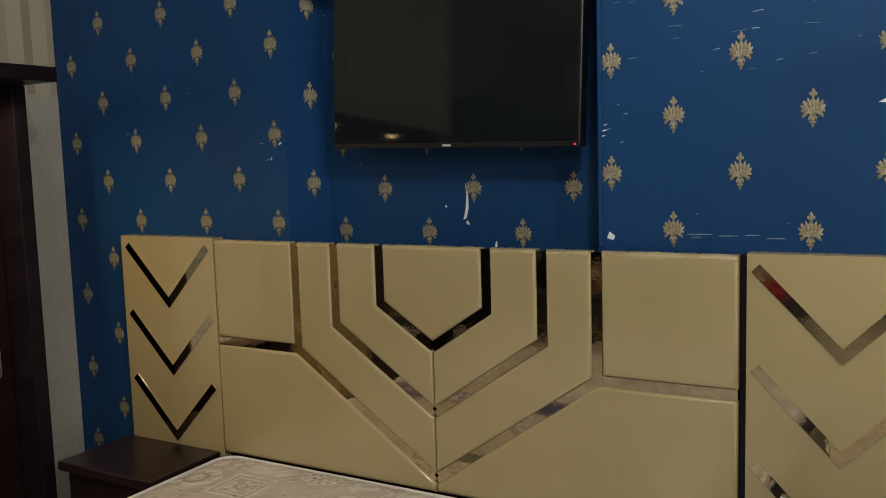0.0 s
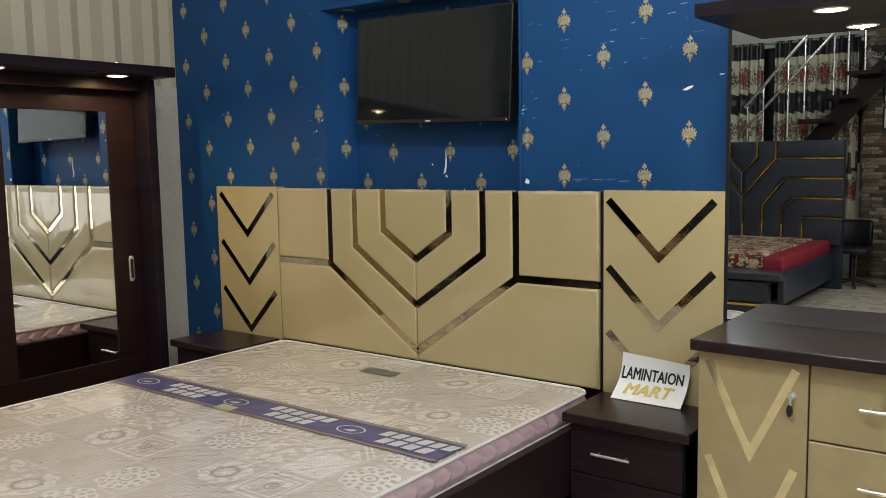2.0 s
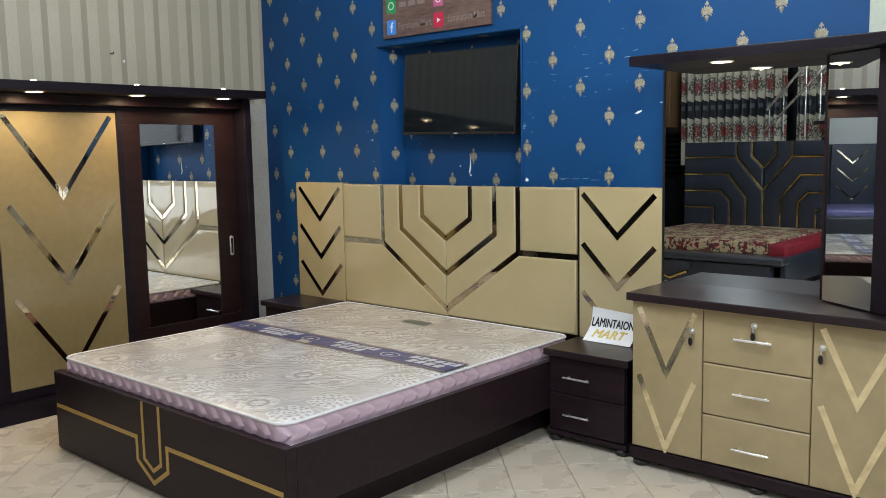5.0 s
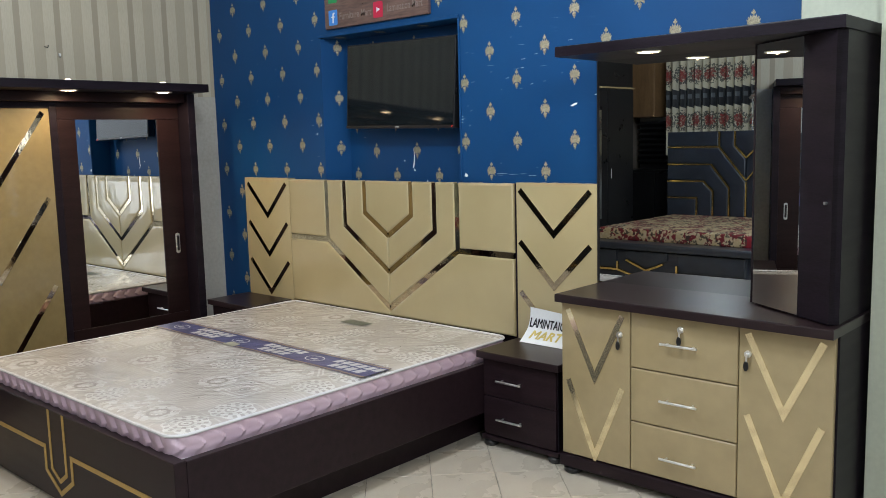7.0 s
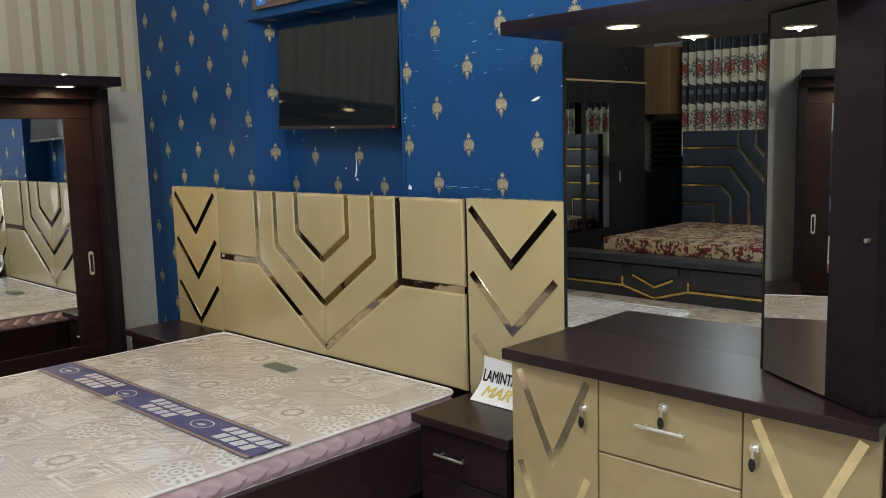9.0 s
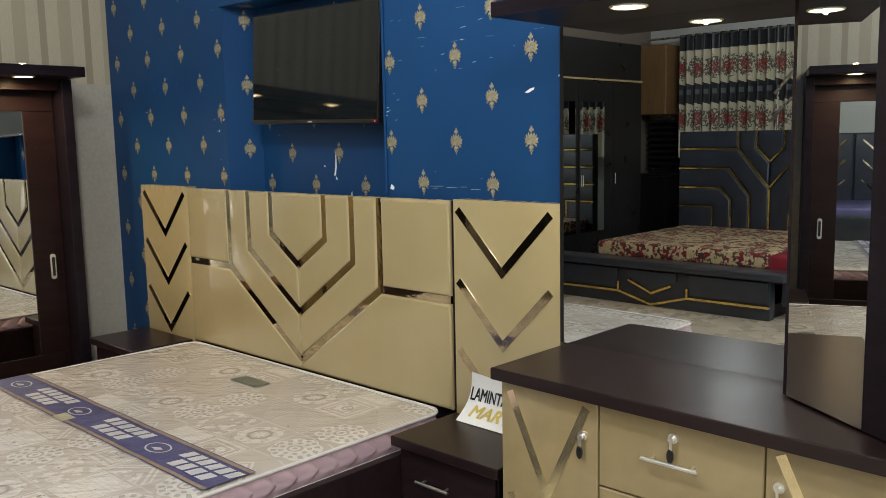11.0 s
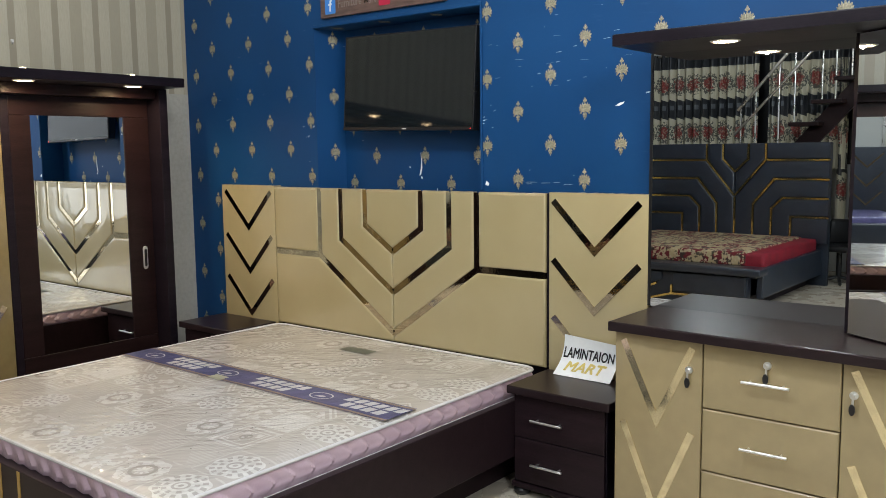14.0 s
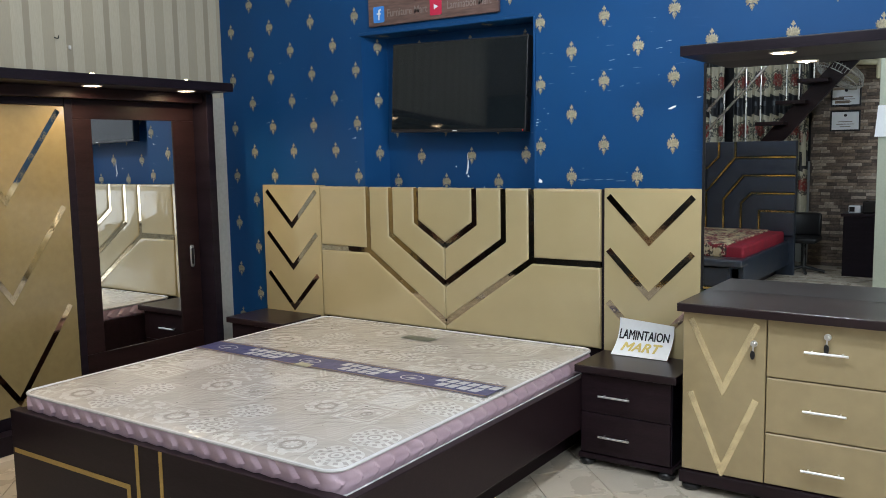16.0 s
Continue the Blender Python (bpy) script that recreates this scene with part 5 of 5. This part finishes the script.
def curtain_panel(x0, x1, y, z0, z1):
    bm = bmesh.new()
    n, rows = int((x1 - x0) / 0.012), 8
    g_ = []
    for j in range(rows + 1):
        v = j / rows
        row = []
        for i in range(n + 1):
            x = x0 + (x1 - x0) * i / n
            fold = 0.035 * math.sin(2 * math.pi * x / 0.11 + 0.5 * noise.noise((x * 4, 0, v)))
            row.append(bm.verts.new((x, y + fold * (0.8 + 0.2 * v), z0 + (z1 - z0) * v)))
        g_.append(row)
    for j in range(rows):
        for i in range(n):
            bm.faces.new((g_[j][i], g_[j][i + 1], g_[j + 1][i + 1], g_[j + 1][i]))
    return bm


rail = thing("curtain_rail", -0.8, -7.40, 2.72, "slim curtain rail above the rose print curtains", "curtain rail")
part("rod", rod((-2.5, -7.42, 2.70), (0.60, -7.42, 2.70), 0.012), STEEL, rail)
for xa, xb in ((-2.05, -0.60), (-0.48, 0.42)):
    c = thing("curtain", (xa + xb) / 2, -7.42, 1.25, "pleated satin curtain printed with red roses", "curtain", "curtains")
    part("cloth", curtain_panel(xa, xb, -7.42, 1.25, 2.72), CURTAIN, c, smooth=True)

tail = thing("curtain", 0.5, -7.44, 0.55, "narrow gathered rose print curtain hanging low beside the brick wall", "curtain", "curtains")
part("cloth", curtain_panel(0.33, 0.45, -7.42, 0.55, 2.70), CURTAIN, tail, smooth=True)

# black panel put in so that the gap between the curtains stays dark
structure("window_1", box(-2.0, 0.6, Y0 + 0.001, Y0 + 0.03, 1.3, 2.68, 0.003), BLACK_PLASTIC, "black panel added behind the gap in the rose print curtains")

# stairs behind the far bed
stair = thing("staircase", 0.3, -6.9, 0, "dark open stair with steel handrails behind the bed", "staircase")
for i in range(6):
    x, z = -0.265 + 0.235 * i, 1.55 + 0.24 * i
    part("tread", box(x, x + 0.33, -7.20, -6.74, z - 0.045, z, 0.004), RED_WOOD, stair)
part("stringer", prism(ribbon([(-0.25, 1.145), (1.55, 3.16)], 0.20), lambda u, v, w: (u, -7.00 + w, v), 0, 0.06), RED_WOOD, stair)
for a_, b_, r_ in (((-0.60, 1.94), (0.62, 3.32), 0.018), ((-0.64, 1.655), (0.92, 3.32), 0.016)):
    part("handrail", rod((a_[0], -6.74, a_[1]), (b_[0], -6.74, b_[1]), r_), STEEL, stair, "steel handrail", smooth=True)
for x, za, zb in ((-0.57, 1.10, 1.96), (-0.40, 1.10, 2.16), (-0.14, 1.55, 2.45), (0.03, 1.79, 2.64), (0.32, 2.03, 2.97), (0.46, 2.03, 3.12), (0.62, 2.27, 3.30)):
    part("baluster", rod((x, -6.76, za), (x, -6.76, zb), 0.011, 10), STEEL, stair, smooth=True)

# brick-clad wall with certificates
BRICK = []
for i_, c_ in enumerate([(0.30, 0.225, 0.165), (0.19, 0.14, 0.105), (0.42, 0.345, 0.27), (0.13, 0.10, 0.08)]):
    BRICK.append(material("split_face_brick", c_, 0.8, vary=0.25, scale=9, fine=50, bump=0.4))
BWY = -7.55
clad = structure("wall_clad", box(0.45, 1.95, BWY - 0.19, BWY, 0, CEIL, 0), BRICK[3], "wall clad in brown split-face brick strips")
rnd = random.Random(5)
strip_mesh = []
for bmat in BRICK:
    for ln in (0.11, 0.17, 0.23):
        b_ = box(0, ln - 0.004, 0, 0.02, 0, 0.036, 0.002, 1)
        me_ = bpy.data.meshes.new("brick")
        b_.to_mesh(me_)
        b_.free()
        me_.materials.append(bmat)
        strip_mesh.append((ln, me_))
far_rows = [bmesh.new() for _ in BRICK]       # rows past easy reach, joined by colour
z = 0.0
while z < CEIL - 0.05:
    x = 0.45 + rnd.random() * 0.05
    while x < 1.72:
        pick_ = rnd.randrange(len(strip_mesh))
        ln, me_ = strip_mesh[pick_]
        at = pose(x, BWY + rnd.uniform(-0.010, 0.004), z)
        if 0.9 < z < 2.3:
            ob = new("brick", me_)
            ob.matrix_world = at
            ob.parent = clad
        else:
            many = far_rows[pick_ // 3]
            first = len(many.verts)
            many.from_mesh(me_)
            many.verts.ensure_lookup_table()
            for v_ in many.verts[first:]:
                v_.co = at @ v_.co
        x += ln
    z += 0.04
for many, bmat in zip(far_rows, BRICK):
    tagged(part("brick_rows", many, bmat, clad), kind="stuff")
pillar = structure("pillar", box(1.41, 1.73, -6.3, -5.98, 0, CEIL, 0.004), PALE_WALL, "pale painted square pillar")
for z in (1.965, 1.665):
    f = thing("certificate", 0.84, BWY + 0.02, z, "framed printed certificate on the brick wall", "picture", "certificates")
    x0, x1 = 0.67, 1.01
    part("frame", join(box(x0, x1, BWY + 0.012, BWY + 0.032, z, z + 0.018, 0.002), box(x0, x1, BWY + 0.012, BWY + 0.032, z + 0.232, z + 0.25, 0.002),
                       box(x0, x0 + 0.018, BWY + 0.012, BWY + 0.032, z + 0.018, z + 0.232, 0.002), box(x1 - 0.018, x1, BWY + 0.012, BWY + 0.032, z + 0.018, z + 0.232, 0.002)), BLACK_PLASTIC, f)
    part("sheet", box(x0 + 0.015, x1 - 0.015, BWY + 0.013, BWY + 0.022, z + 0.015, z + 0.235, 0), WHITE_PAPER, f)
    for k_, wd in enumerate((0.16, 0.20, 0.12)):
        part("print_bar", box(0.84 - wd / 2, 0.84 + wd / 2, BWY + 0.022, BWY + 0.0235, z + 0.11 - 0.03 * k_, z + 0.118 - 0.03 * k_, 0), PRINT_GREY, f)
    part("seal", rod((0.84, BWY + 0.0215, z + 0.19), (0.84, BWY + 0.024, z + 0.19), 0.018, 16), BLACK_INK, f)


def wall_fan():
    f = thing("wall_fan", 0.95, -7.35, 2.3, "cream wall fan with a round wire guard", "fan")
    c, ax = Vector((0.82, -7.20, 2.345)), Vector((-0.48, 0.30, -0.82)).normalized()
    m = Matrix.Translation(c) @ ax.to_track_quat("Z", "Y").to_matrix().to_4x4() @ Matrix.Scale(1.36, 4)
    cream = material("cream_fan_plastic", (0.62, 0.58, 0.38), 0.4, vary=0.05, bump=0.01)
    wire = material("pale_fan_wire", (0.6, 0.6, 0.56), 0.35, vary=0.05, bump=0)
    def ring(r, z, w=0.004):
        prof = bmesh.new()
        rows = []
        for i in range(40):
            a = 2 * math.pi * i / 40
            rows.append([prof.verts.new(((r + w * math.cos(k * math.pi / 2)) * math.cos(a), (r + w * math.cos(k * math.pi / 2)) * math.sin(a), z + w * math.sin(k * math.pi / 2))) for k in range(4)])
        for i in range(40):
            for k in range(4):
                prof.faces.new((rows[i][k], rows[(i + 1) % 40][k], rows[(i + 1) % 40][(k + 1) % 4], rows[i][(k + 1) % 4]))
        return prof
    bits = [ring(0.22, 0), ring(0.19, 0.05), ring(0.19, -0.05), ring(0.06, 0.065)]
    for i in range(44):
        a = 2 * math.pi * i / 44
        pts = [(0.05, 0.068), (0.15, 0.06), (0.20, 0.04), (0.22, 0), (0.19, -0.05), (0.06, -0.07)]
        for p, q_ in zip(pts, pts[1:]):
            bits.append(rod((p[0] * math.cos(a), p[0] * math.sin(a), p[1]), (q_[0] * math.cos(a), q_[0] * math.sin(a), q_[1]), 0.0018, 4))
    g_ = join(*bits)
    bmesh.ops.transform(g_, matrix=m, verts=g_.verts)
    part("guard", g_, wire, f)
    for i in range(3):
        b_ = prism([(0.03, -0.03), (0.10, -0.06), (0.17, -0.05), (0.175, 0.03), (0.10, 0.05), (0.03, 0.02)], lambda u, v, w: (u, v, w + 0.25 * v), 0, 0.003)
        bmesh.ops.transform(b_, matrix=m @ pose(0, 0, 0, 0, 0, 120 * i), verts=b_.verts)
        part("blade", b_, cream, f)
    hub = lathe([(0.05, 0.06), (0.045, 0.075), (0.02, 0.08)], 20)
    motor = lathe([(0.06, -0.16), (0.075, -0.12), (0.07, -0.05), (0.03, -0.02)], 20)
    for b_, nm in ((hub, "hub"), (motor, "motor")):
        bmesh.ops.transform(b_, matrix=m, verts=b_.verts)
        part(nm, b_, cream, f, smooth=True)
    part("arm", rod(tuple(c - ax * 0.16), (1.22, BWY + 0.22, 2.45), 0.034), cream, f, smooth=True)
    part("wall_bracket", box(1.19, 1.27, BWY + 0.005, BWY + 0.26, 2.26, 2.52, 0.02), cream, f)


wall_fan()
desk = thing("desk", 1.2, -6.9, 0, "dark wooden shop desk against the brick wall", "desk")
part("body", box(0.99, 1.75, -7.2, -6.70, 0, 0.685, 0.005), DARK_WOOD, desk)
part("top", box(0.965, 1.80, -7.25, -6.68, 0.686, 0.720, 0.005), DARK_WOOD_FLAT, desk)
m_ = thing("card_machine", 1.08, -6.9, 0.721, "small white and black machine on the desk", "machine")
part("body", box(1.02, 1.15, -6.95, -6.83, 0.721, 0.805, 0.008), WHITE_PAPER, m_)
part("face", box(1.03, 1.085, -6.832, -6.825, 0.735, 0.79, 0.002), BLACK_PLASTIC, m_)
pr = thing("printer", 1.35, -6.92, 0.721, "black printer on the desk", "printer")
part("body", box(1.17, 1.57, -7.10, -6.80, 0.721, 0.86, 0.015), BLACK_PLASTIC, pr)
chair = thing("office_chair", 0.55, -6.9, 0, "black padded office chair beside the desk", "chair")


def cushion(x0, x1, y0, y1, z0, z1, lean, r=0.04):
    b_ = box(x0, x1, y0, y1, z0, z1, r, 4)
    for v_ in b_.verts:
        v_.co.y -= lean * (v_.co.z - z0)
        v_.co.y -= 0.05 * (1 - (2 * (v_.co.x - x0) / (x1 - x0) - 1) ** 2) * (1 if lean else 0)
    return b_


part("backrest", cushion(0.39, 0.71, -7.02, -6.93, 0.42, 0.70, 0.12), BLACK_PLASTIC, chair, smooth=True)
part("seat", cushion(0.38, 0.72, -7.02, -6.62, 0.36, 0.43, 0.0, 0.03), BLACK_PLASTIC, chair, smooth=True)
part("column", rod((0.55, -6.82, 0.06), (0.55, -6.82, 0.36), 0.03), BLACK_PLASTIC, chair, smooth=True)
for i in range(5):
    a_ = 2 * math.pi * i / 5
    part("foot", rod((0.55, -6.82, 0.07), (0.55 + 0.24 * math.cos(a_), -6.82 + 0.24 * math.sin(a_), 0.02), 0.018), BLACK_PLASTIC, chair, smooth=True)

notice = thing("paper_notice", 1.46, -5.975, 1.58, "curled white paper notice taped to the pale pillar", "paper")
bm = bmesh.new()
g_ = [[bm.verts.new((1.40 + 0.15 * i / 8 - 0.02 * (1 - j / 8), -5.976 + 0.035 * (1 - j / 8) ** 2 * (1 - i / 16), 1.58 + 0.32 * j / 8)) for i in range(9)] for j in range(9)]
for j in range(8):
    for i in range(8):
        bm.faces.new((g_[j][i], g_[j][i + 1], g_[j + 1][i + 1], g_[j + 1][i]))
part("sheet", bm, WHITE_PAPER, notice, smooth=True)

# navy bed on the shop's other side
def side_bed():
    t = thing("navy_bed", 5.4, -1.75, 0, "navy bed with a chevron headboard and film-wrapped foot bench", "bed")
    back = lambda u, v, w: (6.25 - w, u, v)
    part("headboard", box(6.25, 6.33, -2.8, -0.7, 0, 1.5, 0.01), NAVY, t)
    for i in range(3):
        ya = -2.78 + 0.7 * i
        p = part("padded_panel", prism([(ya, 0.45), (ya + 0.67, 0.45), (ya + 0.67, 1.49), (ya, 1.49)], back, 0, 0.05, 0.02, 3), NAVY_FILM, t, smooth=True)
        for z in (1.40, 1.10, 0.80):
            part("chevron_strip", prism(ribbon([(ya + 0.1, z), (ya + 0.335, z - 0.22), (ya + 0.57, z)], 0.025), back, 0.0502, 0.053), GOLD_MIRROR, p, "gold chevron strip")
    part("side_rail", box(4.6, 6.24, -2.72, -2.66, 0.1, 0.36, 0.01), NAVY, t)
    part("side_rail", box(4.6, 6.24, -0.84, -0.78, 0.1, 0.36, 0.01), NAVY, t)
    part("plinth", box(4.7, 6.2, -2.6, -0.9, 0, 0.12, 0.005), DARK_WOOD, t)
    part("mattress_base", box(4.62, 6.24, -2.655, -0.845, 0.2, 0.5, 0.03, 3), film_fabric("blue_cloth_under_film", (0.17, 0.15, 0.36), (0.11, 0.10, 0.26)), t, "blue cloth top under film", smooth=True)
    part("foot_bench", box(4.40, 4.60, -2.75, -0.75, 0, 0.42, 0.03, 3), NAVY_FILM, t, smooth=True)


side_bed()

# wardrobe beside the far bed
w2 = thing("tall_wardrobe", -2.35, -5.9, 0, "black wardrobe with a narrow mirror and gold line", "wardrobe")
part("body", box(-2.64, -2.12, -6.62, -4.7, 0, 2.56, 0.004), BLACK_PLASTIC, w2)
for ya, yb in ((-6.60, -5.97), (-5.96, -5.34), (-5.33, -4.72)):
    d = part("door", box(-2.119, -2.10, ya, yb, 0.08, 2.12, 0.003), BLACK_PLASTIC, w2)
    part("handle", rod((-2.085, yb - 0.06, 1.0), (-2.085, yb - 0.06, 1.12), 0.006), CHROME, d)
part("mirror", box(-2.0995, -2.096, -5.82, -5.36, 0.5, 1.90, 0), MIRROR, w2, "narrow mirror")
part("mirror", box(-2.0995, -2.096, -5.27, -4.92, 0.5, 1.90, 0), MIRROR, w2, "narrow mirror")
part("gold_line", box(-2.119, -2.095, -6.62, -4.7, 2.13, 2.15, 0), GOLD_TRIM, w2)
cup = thing("wall_cupboard", -2.35, -7.3, 1.78, "plain brown wooden wall cupboard beside the curtain", "cupboard")
part("body", box(-2.60, -2.16, -7.74, -7.28, 1.78, 2.62, 0.005), BROWN_BOARD, cup)
part("door", box(-2.595, -2.165, -7.279, -7.26, 1.785, 2.615, 0.003), BROWN_BOARD, cup)

# assumed shop front: this frame and the glowing panel behind it are added
structure("window_2", join(box(X1 - 0.03, X1 - 0.001, -5.9, -5.82, 0.3, 2.7, 0.003), box(X1 - 0.03, X1 - 0.001, -2.88, -2.8, 0.3, 2.7, 0.003), box(X1 - 0.03, X1 - 0.001, -5.82, -2.88, 2.62, 2.7, 0.003),
          box(X1 - 0.03, X1 - 0.001, -5.82, -2.88, 0.3, 0.38, 0.003), box(X1 - 0.03, X1 - 0.001, -4.39, -4.31, 0.38, 2.62, 0.003)), STEEL, "assumed steel shop front frame round an added glowing panel")
structure("backdrop", box(X1 - 0.012, X1 - 0.004, -5.82, -2.88, 0.38, 2.62, 0), glow("side_glow", (0.95, 0.97, 1.0), 0.7), "glowing panel added for an assumed daylit shop front")

# assumed cupboard: its black fills a very dark area without clear form
low = thing("dark_cupboard", -2.1, -7.45, 0, "assumed low black cupboard filling the dark area beneath the brown wall cupboard", "cupboard")
part("body", box(-2.62, -1.62, -7.74, -7.25, 0, 1.05, 0.005), BLACK_PLASTIC, low)
part("door", box(-2.60, -2.13, -7.249, -7.23, 0.05, 1.02, 0.003), BLACK_PLASTIC, low)
part("door", box(-2.11, -1.64, -7.249, -7.23, 0.05, 1.02, 0.003), BLACK_PLASTIC, low)
rack = thing("louvred_rack", -2.3, -7.4, 1.05, "black slatted rack standing on the dark cupboard", "rack")
part("back", box(-2.55, -2.05, -7.60, -7.57, 1.051, 1.72, 0.003), BLACK_PLASTIC, rack)
for i in range(8):
    b_ = box(-2.53, -2.07, -7.57, -7.46, -0.006, 0.006, 0.002)
    bmesh.ops.transform(b_, matrix=pose(0, -7.57, 1.12 + 0.075 * i, 25) @ pose(0, 7.57, 0), verts=b_.verts)
    part("slat", b_, BLACK_PLASTIC, rack)

# added ceiling fixtures, a stem and cap over each assumed bulb
for bx, by, bz, watts in BULBS:
    f = thing("ceiling_light", bx, by, CEIL, "stem and cap added for an assumed ceiling lamp", "light", "ceiling lights")
    part("stem", rod((bx, by, bz + 0.13), (bx, by, CEIL - 0.001), 0.012), LAMP_RIM, f)
    part("cap", _shift(lathe([(0.03, 0.10), (0.06, 0.11), (0.05, 0.13), (0.015, 0.14)], 20), bx, by, bz), LAMP_RIM, f, smooth=True)

# ---- floor tiles, laid on the diagonal ----
PITCH = 0.2985
tb = box(-PITCH / 2 + 0.0012, PITCH / 2 - 0.0012, -PITCH / 2 + 0.0012, PITCH / 2 - 0.0012, -0.0055, 0.0, 0.001, 1)
tile_me = bpy.data.meshes.new("tile")
tb.to_mesh(tile_me)
tb.free()
tile_me.materials.append(TILE)
turn45 = pose(0, 0, 0, 0, 0, -45)
rest = bmesh.new()
count = 0
for i in range(-40, 40):
    for j in range(-40, 40):
        p_, q_ = 0.1385 + (i + 0.5) * PITCH, 1.640 + (j + 0.5) * PITCH     # along (x + y) and (x - y), over root two
        x, y = (p_ + q_) / math.sqrt(2), (p_ - q_) / math.sqrt(2)
        if not (-2.75 < x < X1 + 0.15 and Y0 - 0.15 < y < 0.15):
            continue
        if -1.9 < x < 3.4 and -3.3 < y and not (-0.7 < x < 0.75 and -1.9 < y) and count < 300:
            ob = new("tile", tile_me)
            ob.matrix_world = Matrix.Translation((x, y, 0)) @ turn45
            ob.parent = floor
            count += 1
        else:
            vs = [rest.verts.new(Matrix.Translation((x, y, 0)) @ turn45 @ Vector((a * (PITCH / 2 - 0.0012), b * (PITCH / 2 - 0.0012), 0))) for a, b in ((-1, -1), (1, -1), (1, 1), (-1, 1))]
            rest.faces.new(vs)
tagged(part("far_tiles", rest, TILE, floor), kind="stuff")
